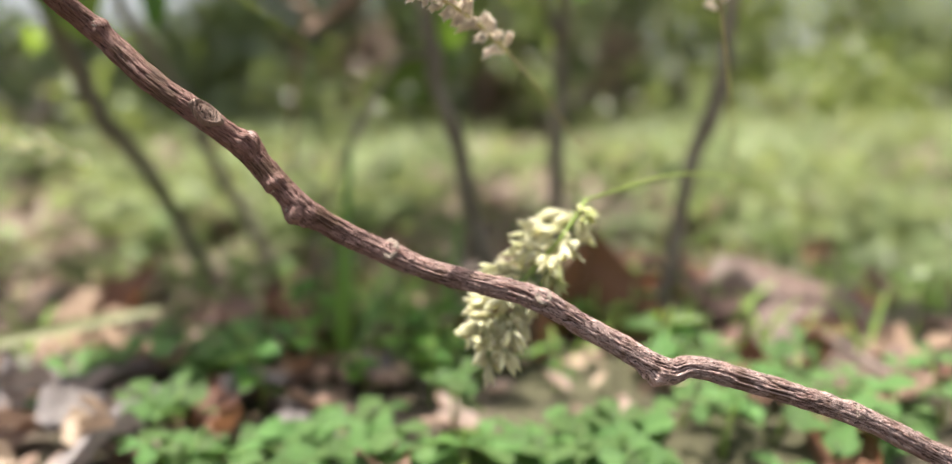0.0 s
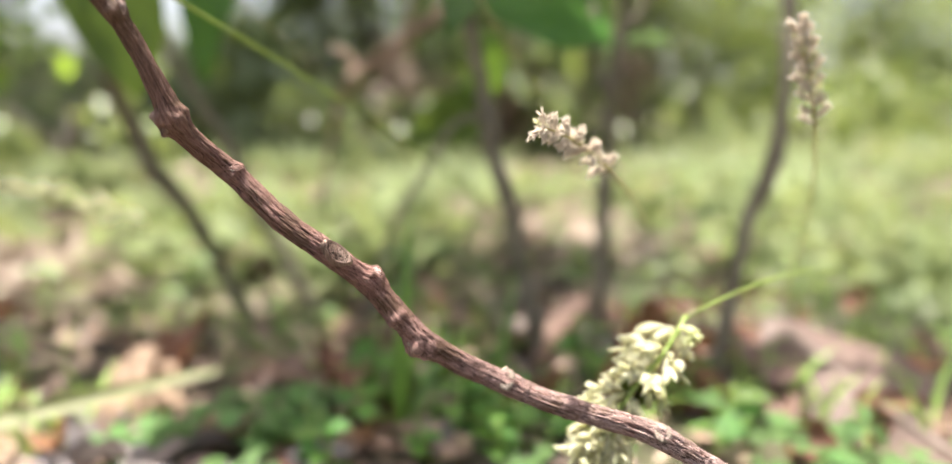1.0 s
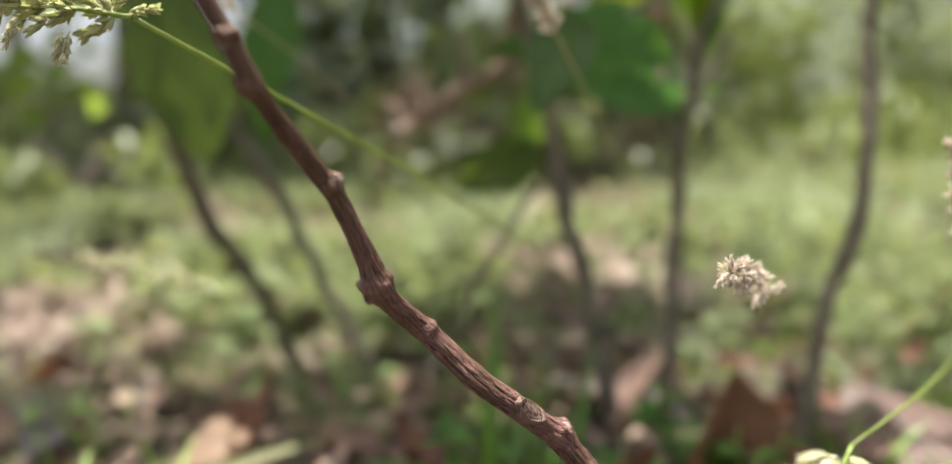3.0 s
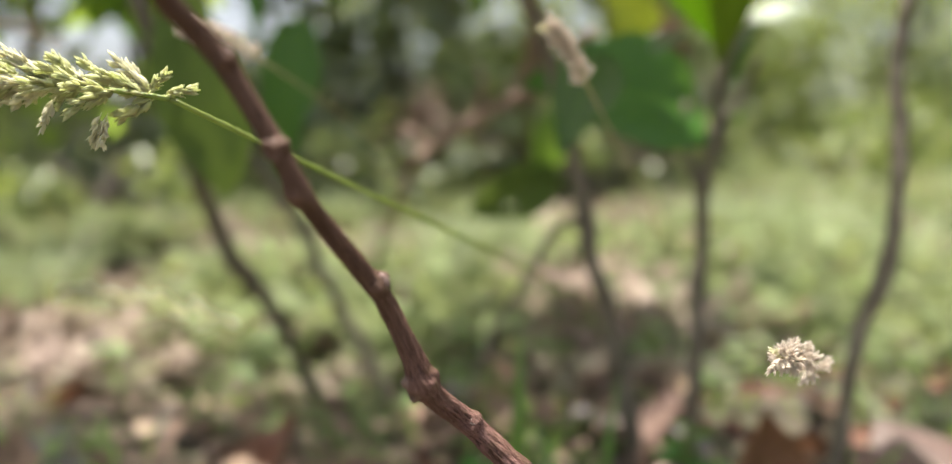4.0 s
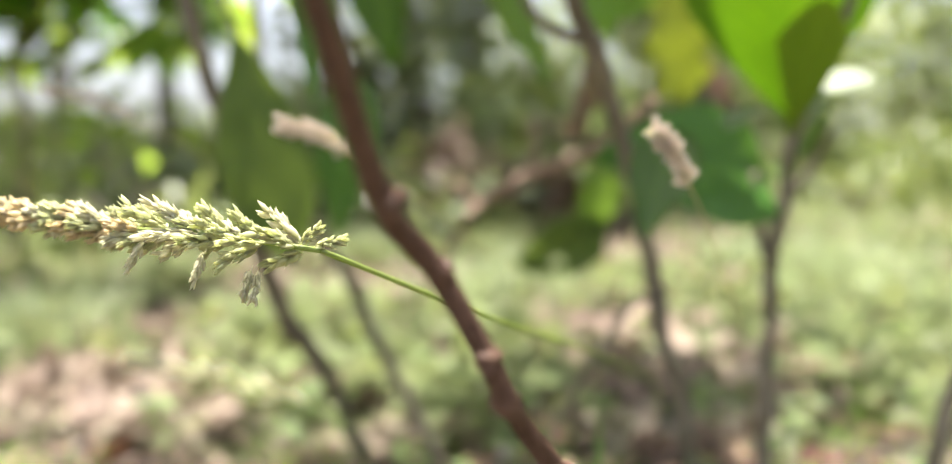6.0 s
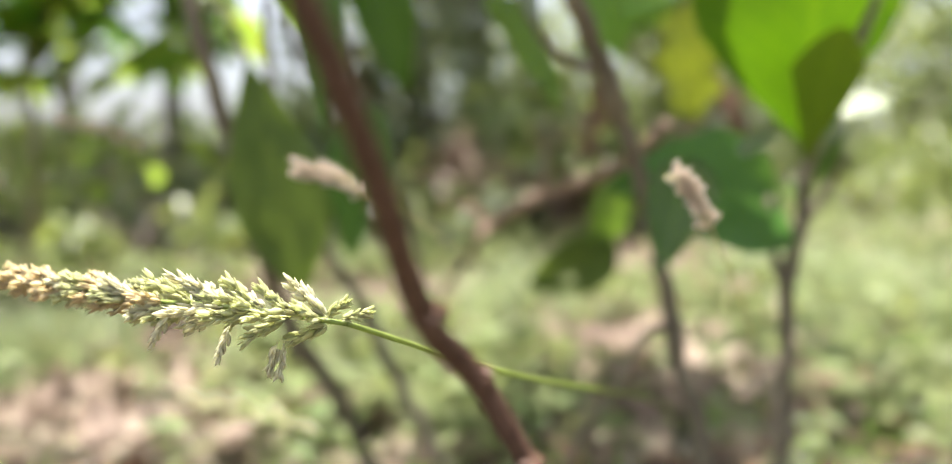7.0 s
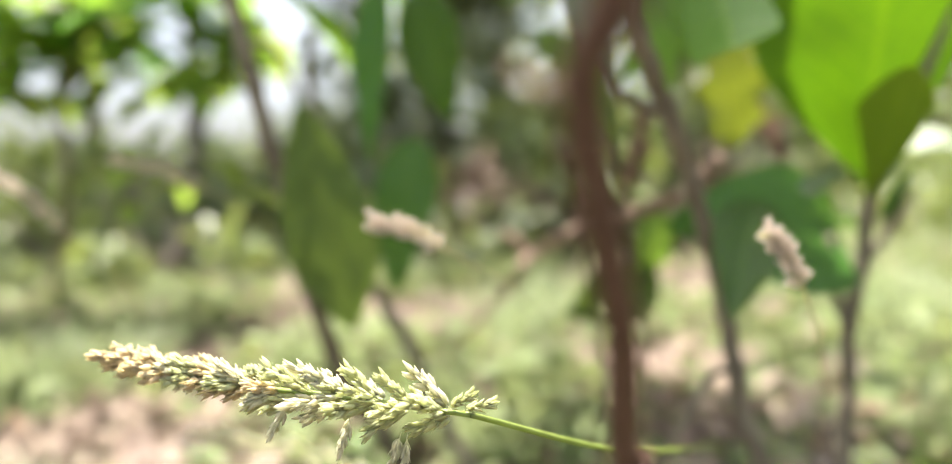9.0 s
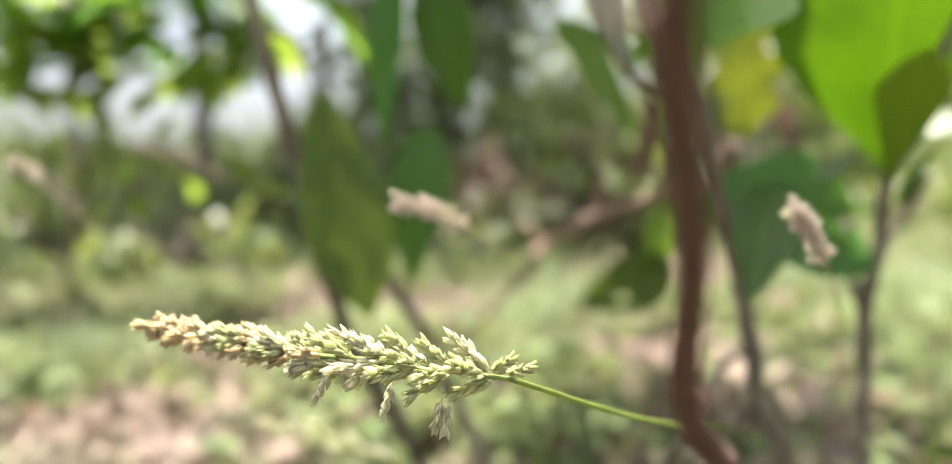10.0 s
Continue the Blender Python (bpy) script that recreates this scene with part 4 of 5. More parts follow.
hang(bright, o2, DROOP, (0.0416, 0.3727, 0.2044), (-0.0362, 0.3132, 0.2285), (-0.1, -0.85, 0.5), "wide dark green leaf hanging from the stem", 1.15)
hang(bright, o2, SHADE[0], (-0.0152, 0.3150, 0.2280), (-0.0339, 0.2689, 0.1937), (-0.1, -1, 0.3), "dark green leaf tip")
hang(mid, o1, HOLE, (-0.0150, 0.5500, 0.1680), (-0.0870, 0.5460, 0.1400), (0.1, -1, 0.25), "dull green leaf with an insect hole")
hang(mid, o1, BROAD[2], (-0.0160, 0.5480, 0.2200), (-0.0300, 0.5440, 0.1560), (0.3, -1, 0.3), "hanging yellowish green leaf")
branch(mid, o1, [(-0.0340, 0.3220, 0.2161), (-0.0240, 0.4300, 0.2350), (-0.0100, 0.5480, 0.2200)], [0.002, 0.0016, 0.0012], None, "leaf_stalk")
hang(mid, o1, LOBED, (0.0287, 0.5436, 0.3441), (0.0464, 0.5636, 0.2566), (0, -1, 0.3), "lobed yellow-green leaf")
hang(mid, o1, PALE, (0.0270, 0.3350, 0.2400), (0.0080, 0.3270, 0.2340), (-0.2, -0.3, 1), "pale leaf catching the sky")
hang(mid, o1, BROAD[0], (-0.0549, 0.3444, 0.3327), (-0.0207, 0.3454, 0.2893), (0.2, -0.9, 0.5), "pale green leaf underside")
hang(mid, o1, DISC, (-0.0400, 0.2880, 0.3160), (-0.0300, 0.2790, 0.2760), (0.1, 0.75, 0.6), "rounded green leaf with a pale rim", 1.1)
hang(mid, o1, STRIP, (-0.0960, 0.2700, 0.3200), (-0.0740, 0.2600, 0.2720), (0.3, -0.8, 0.5), "narrow pale blue-green leaf")
hang(mid, o1, RAGGED, (0.0620, 0.5900, 0.3000), (0.0900, 0.5900, 0.2500), (-0.3, -1, 0.2), "withered brown leaf hanging from the stem")
hang(mid, o1, BROAD[1], (-0.1026, 0.3610, 0.3088), (-0.0572, 0.3619, 0.2616), (0.2, -0.6, 0.8), "arching green leaf")
hang(mid, o1, BROAD[2], (-0.0458, 0.4406, 0.3433), (-0.0222, 0.4392, 0.2902), (-0.2, -0.7, 0.8), "yellowish green leaf")
# unseen leaves added overhead, placed to shade the ground below
crown(mid, o1, [(-0.0600, 0.3000, 0.4000), (-0.0250, 0.3300, 0.4100), (-0.0300, 0.4200, 0.4400), (-0.0700, 0.3700, 0.4500), (-0.0250, 0.2700, 0.4100), (0.0000, 0.5000, 0.4600), (0.0200, 0.5600, 0.4700), (-0.0400, 0.5400, 0.4800), (-0.1000, 0.2700, 0.4300), (-0.0700, 0.3000, 0.4200), (-0.1100, 0.3200, 0.4300), (-0.0400, 0.4300, 0.4300), (0.0100, 0.4000, 0.4400), (0.0000, 0.6000, 0.4800), (-0.0500, 0.6800, 0.4900), (0.0400, 0.6600, 0.4900), (-0.0700, 0.5600, 0.4800), (0.0300, 0.7600, 0.5000)], 120, rng, BROAD + SHADE)
crown(mid, o1, [(-0.0400, 0.5000, 0.4700), (0.0200, 0.5400, 0.4700), (0.0700, 0.6000, 0.4800), (0.1000, 0.5200, 0.4700), (0.0600, 0.7000, 0.5000)], 34, rng, BROAD + SHADE)
crown(mid, o1, [(-0.1100, 0.2800, 0.4300), (-0.0800, 0.3000, 0.4200), (-0.0600, 0.3300, 0.4300), (-0.1200, 0.3300, 0.4400), (-0.0300, 0.2900, 0.4200)], 24, rng, BROAD + SHADE)
crown(mid, o1, [(-0.1000, 0.3000, 0.4300), (-0.0700, 0.2950, 0.4300), (-0.0450, 0.2900, 0.4300), (-0.0850, 0.3500, 0.4400), (-0.0550, 0.3400, 0.4400), (-0.0300, 0.3300, 0.4400)], 30, rng, BROAD + SHADE, (0.06, 0.09))
crown(mid, o1, [(-0.0600, 0.6200, 0.4900), (-0.0200, 0.6200, 0.4900), (-0.0800, 0.6800, 0.5000), (0.0000, 0.6800, 0.5000), (-0.0500, 0.7400, 0.5100)], 34, rng, BROAD + SHADE)
crown(bright, o2, [(0.0200, 0.3900, 0.4700), (0.0600, 0.4100, 0.4700), (0.1000, 0.4200, 0.4800), (0.1400, 0.4300, 0.4800), (0.0300, 0.4700, 0.4800), (0.0800, 0.4900, 0.4900), (0.1300, 0.5000, 0.4900), (0.1700, 0.4700, 0.4900)], 60, rng, BROAD + SHADE, (0.07, 0.11))
crown(bright, o2, [(0.1136, 0.4628, 0.4730), (0.0700, 0.4900, 0.4600)], 9, rng, BROAD + SHADE)
crown(tall, o3, [(0.2100, 0.3300, 0.4700), (0.2300, 0.2900, 0.5200)], 7, rng, BROAD + SHADE)
crown(left, o4, [(-0.2857, 0.4262, 0.4394), (-0.2369, 0.4299, 0.4314), (-0.3125, 0.4388, 0.4823), (-0.2600, 0.3700, 0.4600), (-0.1700, 0.3900, 0.4600), (-0.3000, 0.4400, 0.4800), (-0.2200, 0.3600, 0.4500), (-0.2800, 0.3300, 0.4500), (-0.3300, 0.4000, 0.4700)], 60, rng, BROAD + SHADE)
crown(left, o4, [(-0.2000, 0.4200, 0.4600), (-0.1600, 0.3600, 0.4500), (-0.2400, 0.4500, 0.4700), (-0.1400, 0.4500, 0.4600), (-0.2200, 0.3300, 0.4500)], 34, rng, BROAD + SHADE)
crown(thin, o5, [(-0.2330, 0.5030, 0.3631), (-0.2369, 0.5059, 0.3960)], 9, rng, BROAD + SHADE)
# unseen branches put under the added shade leaves
branch(left, o4, [(-0.2740, 0.3732, 0.4000), (-0.2400, 0.3800, 0.4600), (-0.1800, 0.3500, 0.4700)], [0.003, 0.002, 0.001])
branch(mid, o1, [(-0.0900, 0.2500, 0.3700), (-0.0700, 0.3200, 0.4000), (-0.0300, 0.3900, 0.4300)], [0.002, 0.0018, 0.0012])
# unseen leaves added to keep the sun off the wide dark leaf
hang(mid, o1, BROAD[0], (-0.0850, 0.3250, 0.4520), (0.0050, 0.3350, 0.4480), (0.1, 0, 1))
hang(mid, o1, BROAD[1], (-0.0250, 0.3800, 0.4600), (-0.0550, 0.2950, 0.4560), (0, 0.1, 1))
for c, turn in (((-0.004, 0.340, 0.217), 0.4), ((-0.022, 0.325, 0.222), 2.2)):
    p = Vector(c) + SUN_FROM * (0.25 / SUN_FROM.z)
    d = Vector((math.cos(turn), math.sin(turn), 0)) * 0.042
    hang(mid, o1, SHADE[1], p - d, p + d, (0.1, 0, 1))
hang(mid, o1, SPRIG, (0.0599, 0.4960, 0.2035), (0.0817, 0.4983, 0.2149), (0.1, -0.6, 0.8), "small sunlit yellow-green leaf")
hang(mid, o1, SPRIG, (0.0830, 0.4977, 0.2100), (0.1077, 0.4987, 0.2116), (0.1, -0.6, 0.8), "small sunlit yellow-green leaf")
hang(mid, o1, RAGGED, (-0.0326, 0.5366, 0.2915), (-0.0395, 0.5320, 0.2267), (0.6, -1, 0.2), "withered brown leaf hanging from the stem")
# more unseen leaves and a branch, added to shade the left ground
shade_tops = [Vector(p) + SUN_FROM * (0.44 / SUN_FROM.z) for p in ((-0.20, 0.30, 0.03), (-0.26, 0.36, 0.03), (-0.16, 0.36, 0.03), (-0.30, 0.45, 0.02))]
crown(left, o4, shade_tops, 22, random.Random(29), SHADE, (0.06, 0.09))
branch(left, o4, [(-0.2740, 0.3732, 0.4000), (-0.2800, 0.3900, 0.4500), shade_tops[1]], [0.003, 0.002, 0.001])
# a leafy sapling farther off
line = [(-1.2782, 1.5924, -0.0050), (-0.8317, 1.0423, 0.2432), (-0.8388, 1.0508, 0.3825), (-0.7999, 1.0619, 0.5022), (-0.7604, 1.0756, 0.6590)]
leafy_sapling, o6 = sapling("leafy sapling at the edge of the lawn", line, [0.008, 0.007, 0.006, 0.005, 0.004], 6.0)
SKYLIT = [leaf_mesh("leaf", LIT_GREEN, 0.55, "ovate", 0.25, 0.5, 0.05, seed=k + 40) for k in range(3)]
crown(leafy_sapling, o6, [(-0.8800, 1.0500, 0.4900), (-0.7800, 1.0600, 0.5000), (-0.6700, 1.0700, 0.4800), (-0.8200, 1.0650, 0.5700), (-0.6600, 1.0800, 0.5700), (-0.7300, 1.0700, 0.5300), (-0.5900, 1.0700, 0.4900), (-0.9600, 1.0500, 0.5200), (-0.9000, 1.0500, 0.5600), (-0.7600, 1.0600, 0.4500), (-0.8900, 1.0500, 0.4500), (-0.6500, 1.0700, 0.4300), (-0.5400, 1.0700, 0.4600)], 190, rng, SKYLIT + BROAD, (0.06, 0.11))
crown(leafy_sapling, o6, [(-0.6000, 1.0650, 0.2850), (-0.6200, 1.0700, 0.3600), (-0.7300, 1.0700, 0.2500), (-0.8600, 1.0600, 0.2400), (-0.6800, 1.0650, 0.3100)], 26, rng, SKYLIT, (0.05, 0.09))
hang(leafy_sapling, o6, HOLE, (-0.8000, 1.0600, 0.4500), (-0.8700, 1.0550, 0.3950), (0.2, -1, 0.3), "dull olive leaf against the sky", 1.0)

# dead branch caught between the saplings
t = thing("dead_branch", "bare pinkish-brown dead branch leaning among saplings", "branch")
part("wood", sweep([(-0.2504, 0.9449, 0.0000), (-0.1289, 0.5205, 0.1614), (-0.1116, 0.5125, 0.1864), (-0.0772, 0.4924, 0.2076), (-0.0433, 0.4468, 0.2213), (-0.0257, 0.4123, 0.2303), (-0.0104, 0.3912, 0.2487)], [0.002, 0.0028, 0.0042, 0.005, 0.0045, 0.004, 0.003], 10, 0.01, 0.2, 0, (), 8.0, 60), DEAD_BARK, t)
part("side_twig", sweep([(-0.0772, 0.4924, 0.2076), (-0.0702, 0.4830, 0.2257), (-0.0731, 0.4858, 0.2457)], [0.003, 0.0025, 0.0015], 6, 0.01, 0.2, 0, (), 2.0, 60), DEAD_BARK, t)
part("side_twig", sweep([(-0.1116, 0.5125, 0.1864), (-0.1204, 0.5142, 0.2002), (-0.1312, 0.5146, 0.2053)], [0.0035, 0.003, 0.002], 6, 0.01, 0.2, 0, (), 4.0, 60), DEAD_BARK, t)

# ---- the woody stem ----
OLD_WOOD = [
    (0.2300, 0.1259, -0.0041), (0.1700, 0.1189, 0.0279), (0.1200, 0.1139, 0.0560), (0.0812, 0.1125, 0.0745),
    (0.0639, 0.1130, 0.0828), (0.0388, 0.1141, 0.0904), (0.0311, 0.1141, 0.0909), (0.0111, 0.1164, 0.1016),
    (0.0028, 0.1182, 0.1039), (-0.0068, 0.1217, 0.1053), (-0.0151, 0.1233, 0.1081), (-0.0236, 0.1223, 0.1126),
    (-0.0298, 0.1202, 0.1174), (-0.0340, 0.1195, 0.1218), (-0.0388, 0.1188, 0.1275), (-0.0444, 0.1168, 0.1326),
    (-0.0528, 0.1164, 0.1389), (-0.0604, 0.1165, 0.1462), (-0.0644, 0.1129, 0.1510),
]
YOUNG_WOOD = [
    (-0.0666, 0.1099, 0.1553), (-0.0706, 0.1076, 0.1655), (-0.0727, 0.1054, 0.1702), (-0.0777, 0.0996, 0.1790),
    (-0.0795, 0.0955, 0.1837), (-0.0818, 0.0940, 0.1891), (-0.0873, 0.0924, 0.1991), (-0.0919, 0.0856, 0.2072),
    (-0.0939, 0.0717, 0.2228), (-0.0971, 0.0604, 0.2373), (-0.0955, 0.0570, 0.2426), (-0.0940, 0.0549, 0.2526),
    (-0.0929, 0.0536, 0.2720), (-0.0915, 0.0533, 0.3066),
]
LINE = OLD_WOOD + YOUNG_WOOD
RADII = [3, 2.9, 2.7, 2.35, 2.35, 2.35, 2.45, 2.35, 2.35, 2.45, 2.45, 2.5, 2.5, 2.5, 2.5, 2.5, 2.4, 2.28, 2.12, 1.95, 1.6, 1.52, 1.44, 1.43, 1.42, 1.42, 1.42, 1.42, 1.5, 1.75, 1.65, 1.6, 1.6]
KNOTS = [(LINE[15], (0.2, -0.6, 0.8), 0.0012, 0.0026), (LINE[14], (0.6, -0.2, 0.8), 0.0014, 0.0018), (LINE[12], (-0.5, -0.5, -0.7), 0.0013, 0.0028),
    (LINE[10], (0, -0.7, 0.7), 0.0006, 0.0030), (LINE[6], (-0.2, -0.3, -1), 0.0013, 0.0024), (LINE[7], (0.1, -0.7, 0.7), 0.0005, 0.0025), (LINE[19], (-1, -0.4, 0.2), 0.0014, 0.0020), (LINE[19], (0.9, -0.5, 0.3), 0.0007, 0.0013),
    (LINE[21], (1, -0.2, 0.3), 0.0011, 0.0012), (LINE[23], (-0.6, -0.7, 0.2), 0.0011, 0.0013), (LINE[25], (1, -0.2, 0.3), 0.0008, 0.0010), (LINE[24], (0.5, -0.8, 0.3), 0.0006, 0.0008), (LINE[17], (0.3, -0.8, 0.5), 0.0006, 0.0010), (LINE[13], (-0.1, -0.9, -0.4), 0.0007, 0.0012), (LINE[26], (0.9, -0.5, 0.2), 0.0012, 0.0014), (LINE[4], (0.3, -0.8, 0.5), 0.0005, 0.0016)]
vine = thing("woody_stem", "thin reddish-brown woody stem with knots and furrowed bark", "stem")
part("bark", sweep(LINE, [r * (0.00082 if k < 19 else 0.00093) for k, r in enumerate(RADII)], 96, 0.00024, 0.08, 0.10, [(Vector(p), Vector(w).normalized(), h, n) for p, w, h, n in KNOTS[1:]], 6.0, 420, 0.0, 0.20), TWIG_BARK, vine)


def knot(bm_seed, centre, way, size):
    """A rough lump of bark where a shoot broke off."""
    bm = bmesh.new()
    bmesh.ops.create_icosphere(bm, subdivisions=3, radius=1.0)
    way = Vector(way).normalized()
    q = way.to_track_quat("Z", "Y").to_matrix()
    for v in bm.verts:
        d = v.co.normalized()
        r = 1 + 0.35 * noise.noise(d * 2.3 + Vector((bm_seed, 0, 0))) + 0.18 * noise.noise(d * 6 + Vector((0, bm_seed, 0)))
        if d.z > 0.55:
            r -= 1.7 * (d.z - 0.55)
        v.co = Vector(centre) + q @ Vector((d.x * size[0] * r, d.y * size[1] * r, d.z * size[2] * r))
    uvl = bm.loops.layers.uv.new("UVMap")
    for f in bm.faces:
        for lp in f.loops:
            lp[uvl].uv = (lp.vert.co.x, lp.vert.co.z)
    return bm


for k, (p, w, h, n) in enumerate(KNOTS):
    if k in (0, 1, 8, 9, 10, 14):
        continue
    w = Vector(w).normalized()
    r = RADII[min(range(len(LINE)), key=lambda i: (Vector(LINE[i]) - Vector(p)).length)] * 0.0009
    part("knot", knot(k * 3.7, Vector(p) + w * r * 0.9, w, (n * 0.55, n * 0.7, h * 1.1)), KNOT_BARK, vine, "rough bark knot")


def scar(index, way, across, length, seed, lift_by=0.0):
    """A leaf scar: a wrinkled oval with a raised pale rim round a sunken dark middle."""
    along = (Vector(LINE[index + 1]) - Vector(LINE[index - 1])).normalized()
    way = Vector(way)
    way = (way - along * way.dot(along)).normalized()
    side = along.cross(way)
    stem_r = RADII[index] * (0.00082 if index < 19 else 0.00093)
    bm = bmesh.new()
    uvl = bm.loops.layers.uv.new("UVMap")
    rings = []
    for q, height in ((0.06, 0.10), (0.25, 0.16), (0.42, 0.02), (0.58, 0.14), (0.70, 0.04), (0.84, 0.30), (0.97, 0.34), (1.10, 0.10), (1.25, -0.8)):
        ring = []
        for k in range(28):
            a = 2 * math.pi * k / 28
            wave = 1 + 0.16 * noise.noise(Vector((math.cos(a) * 2 + seed, math.sin(a) * 2, q * 3)))
            u, v = math.cos(a) * q * wave * across, math.sin(a) * q * wave * length
            arch = math.sqrt(max(stem_r * stem_r - min(u * u, 0.95 * stem_r * stem_r), 0.0))
            lump = height * 1.15 * across * (1 + 0.6 * noise.noise(Vector((math.cos(a) * 3 + seed, math.sin(a) * 3, q * 5))))
            ring.append(bm.verts.new(Vector(LINE[index]) + along * v + side * u + way * (arch + lump + lift_by)))
        rings.append(ring)
    bm.faces.new(rings[0])
    for a, b in zip(rings, rings[1:]):
        for k in range(28):
            bm.faces.new((a[k], b[k], b[(k + 1) % 28], a[(k + 1) % 28]))
    bmesh.ops.recalc_face_normals(bm, faces=bm.faces)
    for f in bm.faces:
        for lp in f.loops:
            lp[uvl].uv = (lp.vert.co.x, lp.vert.co.z)
    part("leaf_scar", bm, SCAR_BARK, vine, "dark wrinkled leaf scar with a pale rim")


def bud(index, way, size, seed, lean=1.0):
    """A dry pointed bud that hugs the stem, with a torn pale scale over its top."""
    along = (Vector(LINE[index + 1]) - Vector(LINE[index - 1])).normalized() * lean
    way = Vector(way)
    way = (way - along * way.dot(along)).normalized()
    stem_r = RADII[index] * (0.00082 if index < 19 else 0.00093)
    foot = Vector(LINE[index]) + way * stem_r * 0.55
    line = [foot - along * size * 1.5, foot + way * size * 0.28 - along * size * 0.5, foot + way * size * 0.62 + along * size * 0.25, foot + way * size * 0.72 + along * size * 0.75, foot + way * size * 0.62 + along * size * 1.05]
    body = part("bud", sweep(line, [size * 0.30, size * 0.62, size * 0.66, size * 0.42, size * 0.12], 18, size * 0.12, 0.3, 0.12, (), seed, 900), TWIG_BARK, vine, "small dry pointed bud")
    tip = line[3] + way * size * 0.15
    leaf("bud_scale", HUSK, tip - along * size * 0.9 + way * size * 0.35, tip + along * size * 0.55 + way * size * 0.05, way, body, "torn pale bud scale", 1.0)


HUSK = leaf_mesh("bud_scale", KNOT_BARK, 0.7, "ovate", -0.7, 0.5, 0.12, 10, 6, 33, 0.0, 0.3)
scar(15, (0.2, -0.75, 0.65), 0.0015, 0.0027, 1.0, 0.0001)
scar(19, (-0.9, -0.6, 0.2), 0.0013, 0.0018, 7.0, 0.0008)
bud(14, (0.6, -0.2, 0.8), 0.0016, 2.0)
bud(21, (1.0, -0.2, 0.3), 0.0014, 3.0)
scar(24, (-0.35, -0.9, 0.1), 0.0011, 0.0012, 4.0, 0.0003)
bud(25, (1.0, -0.2, 0.3), 0.0010, 5.0)
scar(26, (0.45, -0.9, 0.2), 0.0010, 0.0011, 6.0, 0.0005)
# a broken side shoot near the upper fork
part("side_shoot", sweep([LINE[28], lift(LINE[28], (-0.0016, 0.0014, 0.0012)), lift(LINE[28], (-0.0032, 0.0027, 0.0014)), lift(LINE[28], (-0.0040, 0.0034, 0.0030))], [0.0006, 0.00045, 0.0004, 0.00025], 8, 0.0006, 0.2, 0, (), 2.0, 400), SHOOT_BARK, vine, "thin broken side shoot")

# ---- grass spikes ----


def scale_leaf(bm, place, way, size, fat, rng):
    """One pointed, flattened husk scale."""
    way = way.normalized()
    side = way.cross(Vector((rng.gauss(0, 1), rng.gauss(0, 1), rng.gauss(0, 1)))).normalized()
    up = way.cross(side)
    rings = []
    for t, r in ((0.25, 0.8), (0.5, 1.0), (0.8, 0.5)):
        rings.append([bm.verts.new(place + way * size * t + (side * math.cos(a) + up * (math.sin(a) * 0.4 + 0.25 * t * t)) * size * fat * r) for a in (0, 1.57, 3.14, 4.71)])
    a, b = bm.verts.new(place), bm.verts.new(place + (way + up * 0.06) * size)
    for k in range(4):
        j = (k + 1) % 4
        bm.faces.new((a, rings[0][j], rings[0][k]))
        bm.faces.new((rings[0][k], rings[0][j], rings[1][j], rings[1][k]))
        bm.faces.new((rings[1][k], rings[1][j], rings[2][j], rings[2][k]))
        bm.faces.new((rings[2][k], rings[2][j], b))


def cluster(mat, rng, n=22, length=0.0056, size=0.0020, spread=0.38, fat=0.24):
    """A short side branch set with husks of two scales each, along +y from the origin."""
    bm = bmesh.new()
    for i in range(n):
        t = (i + 0.5) / n
        a = rng.uniform(0, 6.283)
        way = Vector((math.cos(a) * spread, 1.0, math.sin(a) * spread))
        p = Vector((math.cos(a) * 0.0003, length * (0.12 + 0.75 * t), math.sin(a) * 0.0003))
        s = size * rng.uniform(0.75, 1.2)
        for _ in range(2):
            scale_leaf(bm, p, way + Vector((rng.gauss(0, 0.16), 0, rng.gauss(0, 0.16))), s * rng.uniform(0.8, 1.1), fat * rng.uniform(0.8, 1.2), rng)
    for k in range(5):
        scale_leaf(bm, Vector((0, length * k / 6, 0)), Vector((0.02, 1, 0.02)), length * 0.28, 0.06, rng)
    return mesh_of("spikelet", bm, mat)


rng = random.Random(31)
CLUSTERS = {m.name: [cluster(m, rng, 32, 0.0056, 0.0020, 0.32, 0.20) for _ in range(5)] for m in (FLORET, CREAM, TAN, CHAFF)}
LOOSE = {m.name: [cluster(m, rng, 26, 0.0078, 0.0022, 0.27, 0.185) for _ in range(4)] for m in (FLORET, CREAM, TAN, CHAFF)}
FLUFFY = {m.name: [cluster(m, random.Random(37 + k), 44, 0.0056, 0.0019, 0.5, 0.13) for k in range(5)] for m in (CREAM, CHAFF)}
PAPERY = {m.name: [cluster(m, rng, 13, 0.0062, 0.0036, 0.55, 0.19) for _ in range(4)] for m in (FLORET, CREAM, TAN, CHAFF)}


